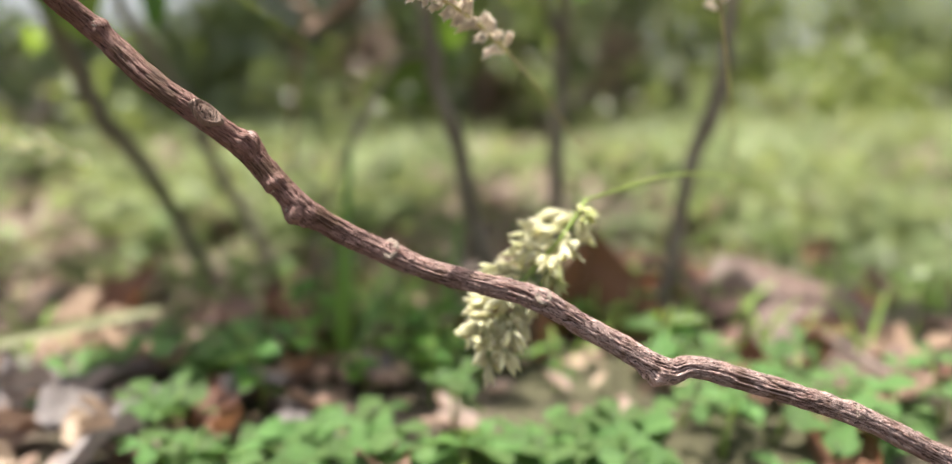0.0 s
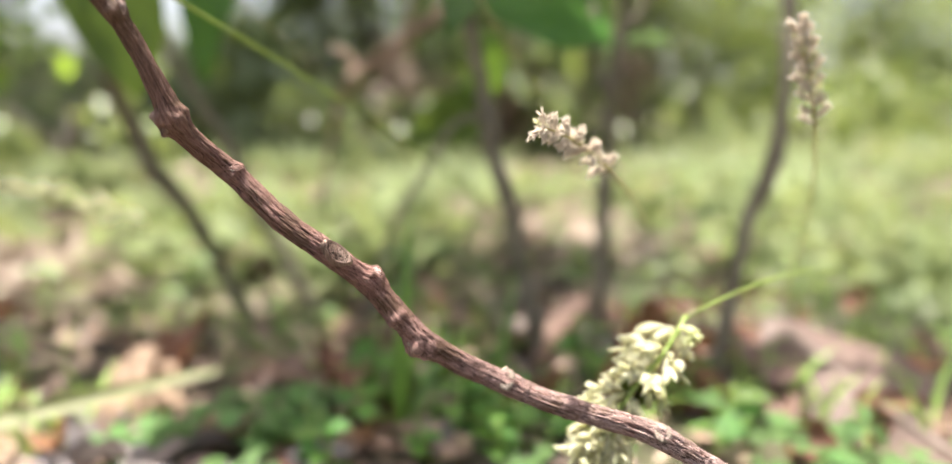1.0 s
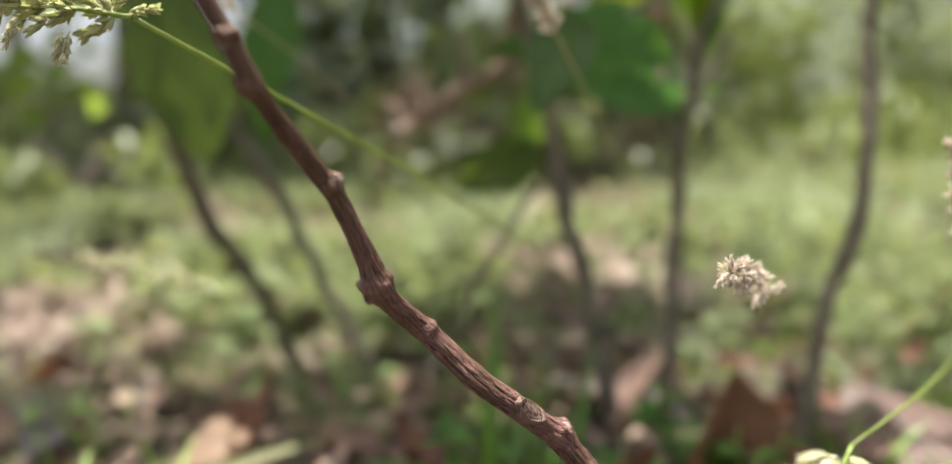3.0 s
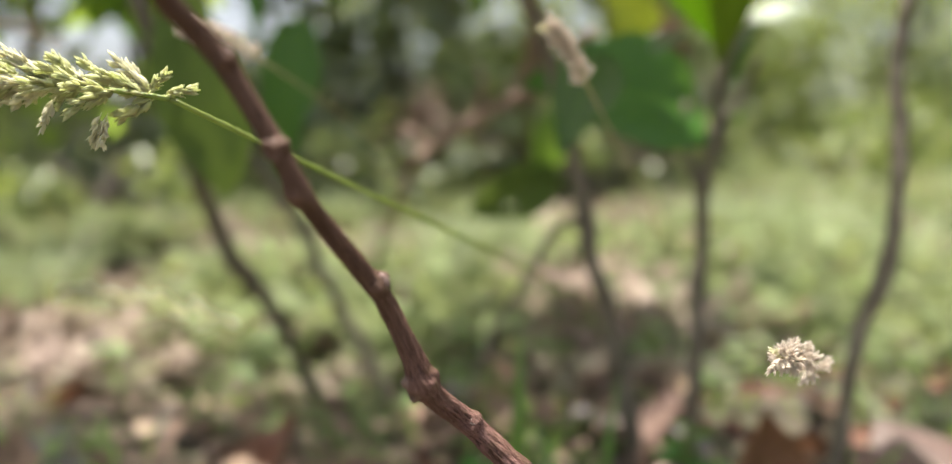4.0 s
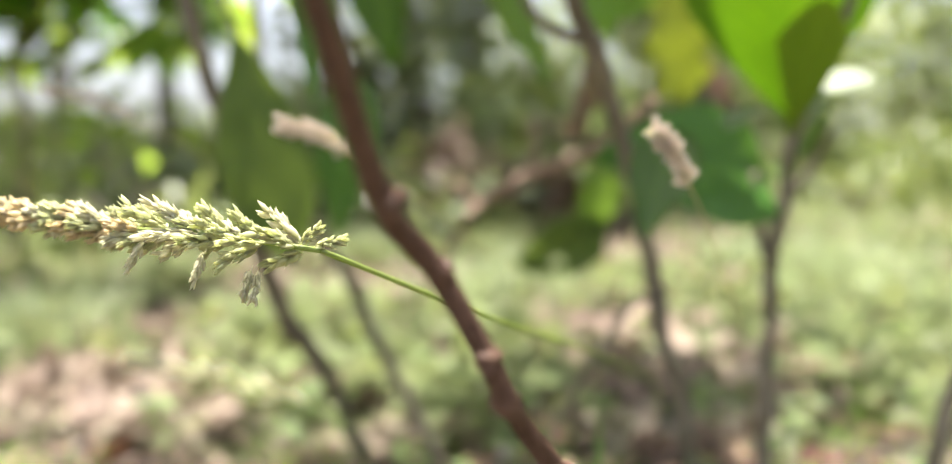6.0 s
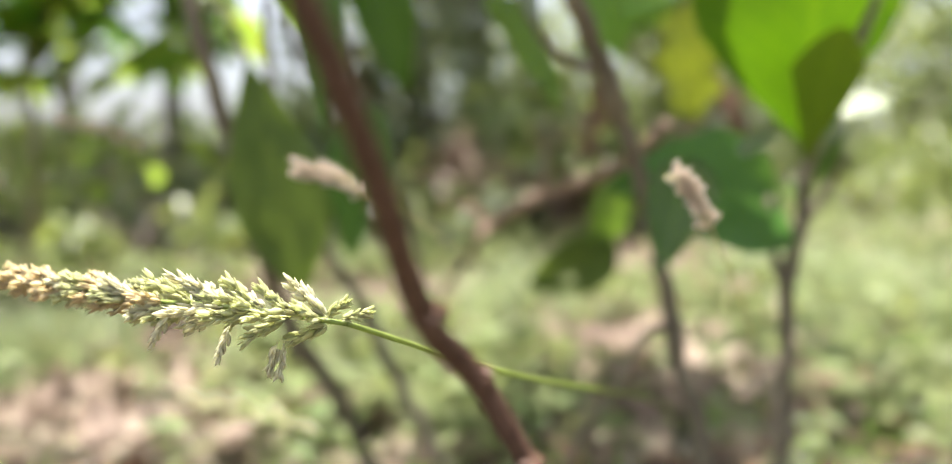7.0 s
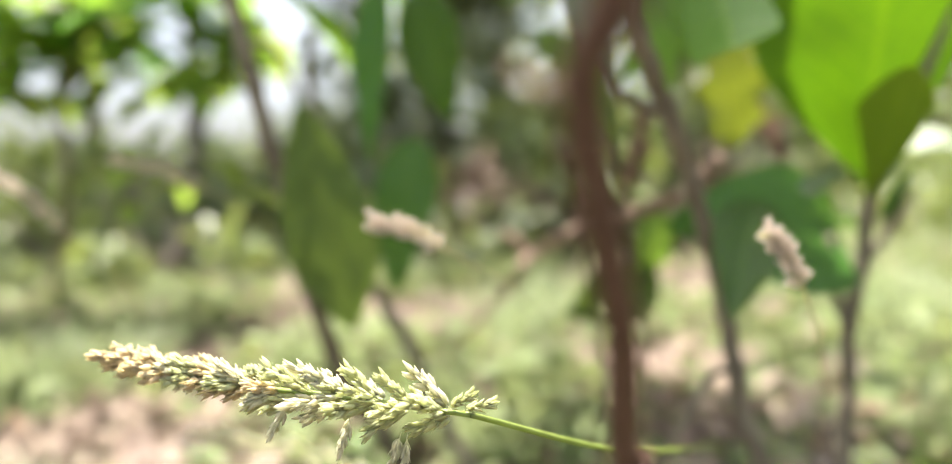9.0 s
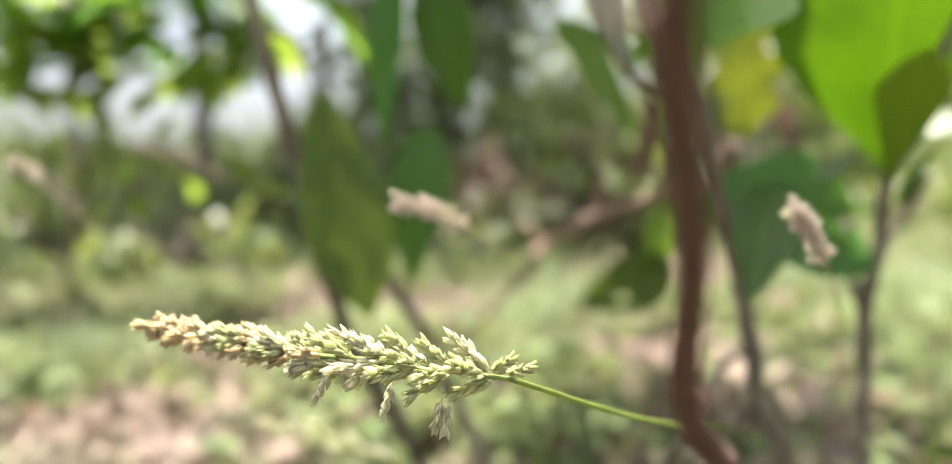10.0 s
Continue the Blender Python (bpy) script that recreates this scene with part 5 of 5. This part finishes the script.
def spike(label, group, line, culm, tone, rng, count=46, size=1.0, husks=None, wide=0.60, clumps=0, stalk=(0.00046, 0.00055), stem_mat=CULM):
    """A grass plant: a green culm and a spike of husk clusters along the line, from its foot to its tip."""
    t = thing("grass_spike", label, "grass", group, culm[-1])
    off = Vector(culm[-1])
    part("culm", sweep([Vector(p) - off for p in culm[::-1]], [stalk[1] + (stalk[0] - stalk[1]) * (k / (len(culm) - 1)) ** 0.6 for k in range(len(culm))], 8, 0.004), stem_mat, t)
    pts, _ = spline(line, [1] * len(line), 0.0005)
    part("rachis", sweep([Vector(p) - off for p in line], [0.00045] * (len(line) - 1) + [0.0002], 6, 0.002), stem_mat, t)
    for i in range(count):
        f = (i / (count - 1)) ** 0.75
        if clumps and f < 0.6:
            f = (int(f * clumps) + 0.5) / clumps + rng.gauss(0, 0.006)
        k = min(max(int(f * (len(pts) - 1)), 0), len(pts) - 2)
        tan = (pts[k + 1] - pts[max(k - 1, 0)]).normalized()
        a = i * 2.4 + rng.uniform(-0.4, 0.4)
        side = tan.cross(Vector((0, 0, 1))).normalized()
        up = side.cross(tan)
        out = side * math.cos(a) + up * math.sin(a)
        opening = wide - 0.26 * f
        way = tan * (1 - opening * 0.4) + out * opening
        s = size * rng.uniform(0.85, 1.15) * (1.1 - 0.05 * f**2)
        names = tone(f, rng)
        leaf("spikelet", rng.choice((husks or (LOOSE if f < 0.45 else CLUSTERS))[names.name]), pts[k] - off, pts[k] - off + way.normalized(), out, t).scale = (s, s, s)
    return t, off


def fresh(f, rng):
    return TAN if f > 0.8 or (f > 0.45 and rng.random() < 0.4) else (CREAM if rng.random() < 0.42 else FLORET)


def pale(f, rng):
    return CREAM if rng.random() < 0.8 else FLORET


def dried(f, rng):
    return CHAFF if rng.random() < 0.92 else CREAM


SPIKES = "grass spikes"


def bend(start, way, foot, reach):
    """A stalk that leaves start along way and bends over to its foot."""
    a, d, w = Vector(start), Vector(foot), Vector(way).normalized()
    b, c = a + w * reach, d + Vector((0, 0, reach))
    return [a * (1 - t) ** 3 + b * 3 * t * (1 - t) ** 2 + c * 3 * t * t * (1 - t) + d * t**3 for t in (0, 0.15, 0.3, 0.45, 0.6, 0.75, 0.9, 1.0)]


# the long spike
t, off = spike("long pale green grass spike with tan tip and thin stalk", SPIKES,
    [(-0.1114, 0.1296, 0.1975), (-0.1202, 0.1287, 0.1989), (-0.1321, 0.1287, 0.2005), (-0.1452, 0.1310, 0.2010), (-0.1595, 0.1344, 0.2023), (-0.1731, 0.1378, 0.2036)],
    bend((-0.1114, 0.1296, 0.1975), Vector((-0.0884, 0.1445, 0.1833)) - Vector((-0.1114, 0.1296, 0.1975)), (0.0183, 0.4980, 0.0200), 0.07), fresh, rng, 78, 1.0, None, 0.58, 11, (0.00048, 0.0013))
for p, w in (((-0.1153, 0.1292, 0.1983), (0.7, -0.3, 0.5)), ((-0.1133, 0.1294, 0.1980), (0.9, 0.2, 0.2)), ((-0.1220, 0.1271, 0.1954), (-0.25, -0.2, -1)), ((-0.1210, 0.1272, 0.1953), (-0.1, -0.3, -1)), ((-0.1299, 0.1276, 0.1981), (-0.3, -0.4, -1)), ((-0.1400, 0.1278, 0.2000), (-0.5, -0.3, -0.9))):
    leaf("spikelet", rng.choice(LOOSE[(FLORET if w[2] > 0 else CREAM).name]), Vector(p) - off, Vector(p) - off + Vector(w).normalized(), (0, -1, 0.2), t).scale = (0.8, 0.8, 0.8)
# the pale spike behind the woody stem
t, off = spike("pale cream-green grass spike hanging behind the woody stem", SPIKES,
    [(0.0227, 0.1442, 0.1153), (0.0177, 0.1406, 0.1086), (0.0093, 0.1366, 0.0997), (0.0023, 0.1325, 0.0899)],
    bend((0.0227, 0.1442, 0.1153), (0.8, 0.3, 0.35), (0.1931, 0.3867, 0.0200), 0.05), pale, rng, 24, 1.12, PAPERY, 1.0, 6, (0.0003, 0.0005))
# dry tan spikes
for a, b, d, foot in (((0.0066, 0.1484, 0.1450), (-0.0072, 0.1287, 0.1530), 1.15, (0.1370, 0.5780, -0.0050)), ((0.0535, 0.1605, 0.1545), (0.0478, 0.1572, 0.1724), 1.3, (0.1962, 0.5180, -0.0050)), ((-0.0325, 0.2113, 0.2065), (-0.0410, 0.2059, 0.2190), 1.6, (0.1148, 0.6088, -0.0050)),
        ((-0.1288, 0.2273, 0.2160), (-0.1455, 0.2200, 0.2235), 1.7, (-0.0299, 0.8456, -0.0050)), ((-0.3068, 0.3093, 0.2174), (-0.3345, 0.3077, 0.2407), 2.6, (-0.5539, 0.8505, -0.0050)), ((-0.2588, 0.3398, 0.2369), (-0.2960, 0.3366, 0.2492), 2.8, (-0.2964, 0.8098, -0.0050)), ((-0.1757, 0.3194, 0.1069), (-0.2427, 0.3209, 0.1230), 3.4, (-0.2066, 0.4422, -0.0050))):
    b = Vector(a).lerp(Vector(b), 1.15)
    m1 = (Vector(a) + b) / 2 + Vector((0, 0, 0.001 * d))
    if d > 3:
        spike("pale green grass spike on a thin stalk", SPIKES, [a, m1, b], bend(a, Vector(a) - Vector(b), foot, 0.02 * d), pale, rng, 24, 1.4)
        continue
    spike("dry tan grass spike on a thin stalk", SPIKES, [a, m1, b], bend(a, Vector(a) - Vector(b), foot, 0.02 * d), dried, rng, 34, 0.50 + 0.11 * d, FLUFFY, 0.85, 0, (0.0003, 0.0004), STRAW)

# ---- fallen leaves ----
rng = random.Random(41)
FALLEN = []
for k, (mat, shape, w) in enumerate(((DRY, "ovate", 0.55), (DRY, "ovate", 0.45), (LITTER_PALE, "ovate", 0.5), (LITTER_PALE, "lance", 0.4), (RUST, "ovate", 0.5), (GREY, "ovate", 0.55), (LITTER_PALE, "oak", 0.6))):
    FALLEN.append(leaf_mesh("blade", mat, w, shape, rng.uniform(0.2, 0.7), rng.uniform(-0.9, 0.9), 0.16, 10, 6, k + 20, rng.uniform(-0.5, 0.5), 0.15))
NAMES = ("brown", "brown", "pale pinkish", "pale straw-coloured", "rust-brown", "grey-brown", "pale pinkish")


def fallen(place, heading, size, kind, tilt=(0.0, 0.0), lifted=0.004):
    ob = tagged(new("fallen_leaf", FALLEN[kind]), NAMES[kind] + " curled dry leaf lying on the ground", "dry leaf", "fallen leaves")
    ob.matrix_world = Matrix.Translation((place[0], place[1], ground_height(place[0], place[1]) + lifted)) @ Euler((tilt[0], tilt[1], heading)).to_matrix().to_4x4() @ Matrix.Scale(size, 4)


for _ in range(165):
    y = 0.27 * (4.0 ** rng.random())
    x = rng.uniform(-1.0, 0.95) * (0.12 + 0.8 * y)
    if x > 0.1 + 0.1 * y and rng.random() < 0.5:
        continue
    fallen((x, y), rng.uniform(0, 6.283), rng.uniform(0.022, 0.05), rng.choice((0, 1, 2, 3, 1, 4, 5, 6, 2) if y > 0.75 else (0, 1, 0, 1, 4, 4, 5, 0, 5)), (rng.gauss(0, 0.25), rng.gauss(0, 0.3)), rng.uniform(0.004, 0.014))
for _ in range(88):
    y = rng.uniform(0.33, 0.85)
    fallen((rng.uniform(-0.25, 0.35) * (y + 0.1), y), rng.uniform(0, 6.283), rng.uniform(0.025, 0.05), rng.choice((0, 1, 1, 4, 0, 1, 5)), (rng.gauss(0, 0.3), rng.gauss(0, 0.35)), rng.uniform(0.004, 0.014))
for _ in range(24):
    y = rng.uniform(0.2, 0.36)
    fallen((rng.uniform(0.3, 0.75) * y, y), rng.uniform(0, 6.283), rng.uniform(0.02, 0.042), rng.choice((0, 1, 1, 4)), (rng.gauss(0, 0.25), rng.gauss(0, 0.3)), rng.uniform(0.003, 0.008))
for _ in range(64):
    y = rng.uniform(0.36, 0.8)
    fallen((rng.uniform(-0.5, 0.12) * y, y), rng.uniform(0, 6.283), rng.uniform(0.025, 0.05), rng.choice((0, 1, 6, 1, 2, 5)), (rng.gauss(0.1, 0.3), rng.gauss(0, 0.35)), rng.uniform(0.006, 0.016))
# leaves close under the stem
for _ in range(34):
    y = rng.uniform(0.15, 0.28)
    fallen((rng.uniform(-0.75, -0.1) * y, y), rng.uniform(0, 6.283), rng.uniform(0.018, 0.036), rng.choice((0, 1, 5, 5, 0, 4)), (rng.gauss(0, 0.25), rng.gauss(0, 0.3)), rng.uniform(0.003, 0.008))
# grey curled leaves near the clover
for p, a, sz in (((-0.1571, 0.2313, 0.0350), 0.6, 0.04), ((-0.1221, 0.2166, 0.0350), 1.4, 0.045), ((-0.1044, 0.2366, 0.0350), 2.2, 0.04), ((-0.1235, 0.1919, 0.0350), 0.2, 0.035), ((-0.0986, 0.1919, 0.0350), 3.0, 0.035)):
    fallen(p, a, sz, 5, (0.2, 0.4), 0.008)

# the rust-brown leaves that stand on edge, and the large dry leaf


def ribbed(name, mat, rib_mat, label, rib_label, pose_of, width, shape, fold, curl, wave, nv, nu, seed, twist=0.0, rim=0.0):
    """A single dry leaf with its raised midrib."""
    t = tagged(new(name), label, "dry leaf")
    t.matrix_world = pose_of
    part("blade", leaf_mesh("blade", mat, width, shape, fold, curl, wave, nv, nu, seed, twist, rim), mat, t)
    pts = [(0, math.sin(curl * v) / curl, (math.cos(curl * v) - 1) / curl + 0.004) for v in (-0.06, 0.1, 0.25, 0.4, 0.55, 0.7, 0.85, 0.97)]
    part("midrib", sweep(pts, [0.013, 0.012, 0.011, 0.010, 0.008, 0.006, 0.004, 0.002], 6, 0.04), rib_mat, t, rib_label)


ribbed("curled_leaf", RUST, DRY, "rust-brown curled leaf standing on edge among stems", "brown midrib", leaf_pose((0.0400, 0.2900, 0.0200), (0.0440, 0.3040, 0.0830), (0.30, -0.9, 0.15), 1.0), 1.1, "ovate", 0.9, -0.5, 0.06, 14, 8, 51, 0.0, 0.1)
ribbed("curled_leaf", RUST, DRY, "rust-brown curled leaf lying among leaf litter", "brown midrib", leaf_pose((-0.1801, 0.3249, 0.0200), (-0.1559, 0.3555, 0.0500), (-0.3, -0.7, 0.6), 0.9), 0.7, "ovate", 0.8, -0.5, 0.08, 14, 8, 57, 0.2, 0.15)
ribbed("large_dry_leaf", BIG_DRY_LEAF, LITTER_PALE, "large pinkish-brown dry leaf with a pale midrib on the ground", "pale midrib", leaf_pose((0.1440, 0.2150, 0.0420), (0.1235, 0.3400, 0.0470), (-0.25, -0.35, 0.9)), 0.56, "obovate", -0.3, -0.25, 0.025, 22, 8, 52, 0.0, 0.06)
# yellow-green blade low on one side
LOW_BLADE = leaf_mesh("blade", STRAW_GREEN, 0.050, "blade", 0.3, 0.15, 0.01, 20, 4, 53)
t = thing("arching_grass", "long yellow-green grass blade arching over leaf litter", "grass")
ob = new("blade", LOW_BLADE)
ob.parent = t
ob.matrix_local = leaf_pose((-0.2440, 0.2076, 0.0400), (-0.1040, 0.2995, 0.0585), (0, -0.75, 0.65), 1.0)
# a dry stick
t = thing("dry_stick", "pale dry broken stick lying on the ground", "stick")
part("wood", sweep([(-0.0994, 0.2016, 0.0350), (-0.0911, 0.2194, 0.0380), (-0.0901, 0.2635, 0.0400)], [0.0022, 0.0024, 0.0018], 8, 0.006, 0.2, 0, (), 3.0, 90), DEAD_BARK, t)

# ---- clover ----
rng = random.Random(61)
LEAFLET = [leaf_mesh("leaflet", CLOVER, 0.85, "wedge", 0.2, 0.3, 0.04, 7, 4, 70 + k) for k in range(3)]


def clover(x, y, height, rng):
    z = ground_height(x, y)
    t = thing("clover_plant", "small bright green clover plant with three-part leaves", "clover", "clover plants", (x, y, z - 0.002))
    for _ in range(rng.choice((2, 3, 3, 4))):
        a = rng.uniform(0, 6.283)
        r = height * rng.uniform(0.2, 0.7)
        top = Vector((math.cos(a) * r, math.sin(a) * r, height * rng.uniform(0.6, 1.1)))
        stalk = part("stalk", sweep([(0, 0, 0), (top.x * 0.3, top.y * 0.3, top.z * 0.6), top], [0.0005, 0.0004, 0.0004], 5, 0.01), CULM, t)
        b, tilt = rng.uniform(0, 6.283), Vector((rng.gauss(0, 0.3), rng.gauss(0, 0.3) - 0.15, 1))
        s = rng.uniform(0.0065, 0.0125)
        for k in range(3):
            c = b + k * 2.1
            way = Vector((math.cos(c), math.sin(c), 0.0))
            way -= tilt * way.dot(tilt) / tilt.length_squared
            leaf("leaflet", rng.choice(LEAFLET), top, top + way.normalized() * s, tilt, stalk)


spots = 0
while spots < 58:
    x, y = rng.uniform(-0.17, 0.21), rng.uniform(0.165, 0.29)
    if abs(x) > 0.1 + 0.6 * (y - 0.15) or (x > 0.07 and y > 0.21) or (x < -0.06 and rng.random() < 0.6) or (y > 0.25 and rng.random() < 0.5) or noise.noise(Vector((x * 22, y * 22, 5.0))) < -0.12 or (-0.086 < x < 0.058 and y > 0.188):
        continue
    clover(x, y, rng.uniform(0.006, 0.017), rng)
    spots += 1
for p in ((-0.0071, 0.1988, 0.0500), (0.0759, 0.2369, 0.0500), (0.1050, 0.2158, 0.0450), (-0.1073, 0.2401, 0.0400), (0.1454, 0.2058, 0.0500), (-0.0831, 0.2600, 0.0400), (0.0700, 0.1850, 0.0400), (0.0880, 0.1950, 0.0400), (0.0620, 0.2030, 0.0400), (0.1000, 0.1880, 0.0400), (0.1200, 0.2000, 0.0400), (0.0800, 0.2120, 0.0400)):
    clover(p[0], p[1], 0.022, rng)

# ---- seedlings and tufts among the stems ----
rng = random.Random(71)
SMALL = [leaf_mesh("leaf", m, w, "ovate", 0.2, 0.4, 0.05, 7, 4, 90 + k) for k, (m, w) in enumerate(((SPROUT, 0.5), (BUSHY, 0.42), (SPROUT, 0.6)))]
TUFT = [leaf_mesh("blade", BLADE, 0.05, "blade", 0.3, c, 0.01, 9, 2, 95 + k) for k, c in enumerate((0.5, 0.9, 1.3))]


# darker leaf colours stand in for the shade under the stem
LOW_SHADED = [leaf_mesh("leaf", m, w, "ovate", 0.2, 0.4, 0.05, 7, 4, 98 + k) for k, (m, w) in enumerate(((DARK, 0.55), (GREEN, 0.7)))]


def seedling(x, y, height, rng, leaves=SMALL, label="small green leafy seedling growing through leaf litter"):
    z = ground_height(x, y)
    t = thing("seedling", label, "seedling", "seedlings", (x, y, z - 0.002))
    lean = Vector((rng.gauss(0, 0.2), rng.gauss(0, 0.2), 1)) * height
    stem = part("stem", sweep([(0, 0, 0), lean * 0.5 + Vector((0.002, 0, 0)), lean], [0.0009, 0.0008, 0.0005], 5, 0.02), CULM, t)
    for k in range(rng.randint(5, 8)):
        a = k * 2.4 + rng.uniform(-0.3, 0.3)
        p = lean * (0.35 + 0.65 * k / 7)
        tip = p + Vector((math.cos(a), math.sin(a), rng.uniform(-0.2, 0.4))) * height * rng.uniform(0.3, 0.5)
        leaf("leaf", rng.choice(leaves), p, tip, (rng.gauss(0, 0.25), rng.gauss(0, 0.25) - 0.1, 1), stem)


def tuft(x, y, height, rng):
    z = ground_height(x, y)
    t = thing("grass_tuft", "green grass tuft growing through leaf litter", "grass", "grass tufts", (x, y, z - 0.002))
    for k in range(rng.randint(6, 10)):
        a = rng.uniform(0, 6.283)
        out = Vector((math.cos(a), math.sin(a), 0))
        h = height * rng.uniform(0.6, 1.1)
        leaf("blade", rng.choice(TUFT), (out.x * 0.004, out.y * 0.004, 0), Vector((0, 0, h)) + out * h * rng.uniform(0.1, 0.5), -out + Vector((0, 0, 0.3)), t)


for p, h in (((-0.1750, 0.4363, 0.0200), 0.03), ((-0.1511, 0.4500, 0.0200), 0.035), ((-0.1292, 0.4252, 0.0200), 0.03), ((-0.1520, 0.5665, 0.0100), 0.04), ((-0.1301, 0.3776, 0.0300), 0.035), ((-0.1645, 0.3883, 0.0300), 0.03), ((-0.1370, 0.4647, 0.0200), 0.04), ((-0.1803, 0.3552, 0.0300), 0.03), ((-0.0675, 0.4373, 0.0200), 0.035), ((0.0334, 0.4398, 0.0200), 0.03), ((-0.0154, 0.5570, 0.0000), 0.05), ((-0.0685, 0.6312, 0.0000), 0.06)):
    seedling(p[0], p[1], h, rng)
for _ in range(60):
    y = rng.uniform(0.36, 1.1)
    seedling(rng.uniform(-0.75, 0.45) * y + 0.02, y, rng.uniform(0.025, 0.06) * (0.7 + 0.5 * y), rng)
for _ in range(42):
    x, y = rng.uniform(-0.085, 0.065), rng.uniform(0.205, 0.33)
    seedling(x, y, rng.uniform(0.014, 0.032), rng, LOW_SHADED, "low leafy plant with leaves darkened for shade")
WIDE = [leaf_mesh("blade", GREEN, 0.075, "blade", 0.3, c, 0.02, 10, 4, 105 + k) for k, c in enumerate((0.3, 0.7))]
t = thing("grass_tuft", "broad-bladed green grass among leaf litter", "grass", "grass tufts", (-0.054, 0.264, ground_height(-0.054, 0.264) - 0.002))
for dx, dy, h, w in ((0.006, 0.0, 0.092, 0), (0.022, 0.015, 0.045, 1)):
    leaf("blade", WIDE[w], (dx * 0.2, 0, 0), (dx, dy, h), (0.1, -1, 0.2), t)
t = thing("grass_tuft", "broad-bladed pale green grass beside a sapling stem", "grass", "grass tufts", (-0.020, 0.300, ground_height(-0.020, 0.300) - 0.002))
for dx, dy, h, w in ((0.016, 0.01, 0.06, 0), (-0.026, 0.01, 0.045, 1)):
    leaf("blade", WIDE[w], (dx * 0.2, 0, 0), (dx, dy, h), (0.1, -1, 0.2), t)
for _ in range(44):
    y = rng.uniform(0.33, 1.3)
    x = rng.uniform(-0.75, 0.7) * y
    if x > 0.03 and y < 0.55:
        continue
    tuft(x, y, rng.uniform(0.03, 0.08) * (0.6 + 0.5 * y), rng)
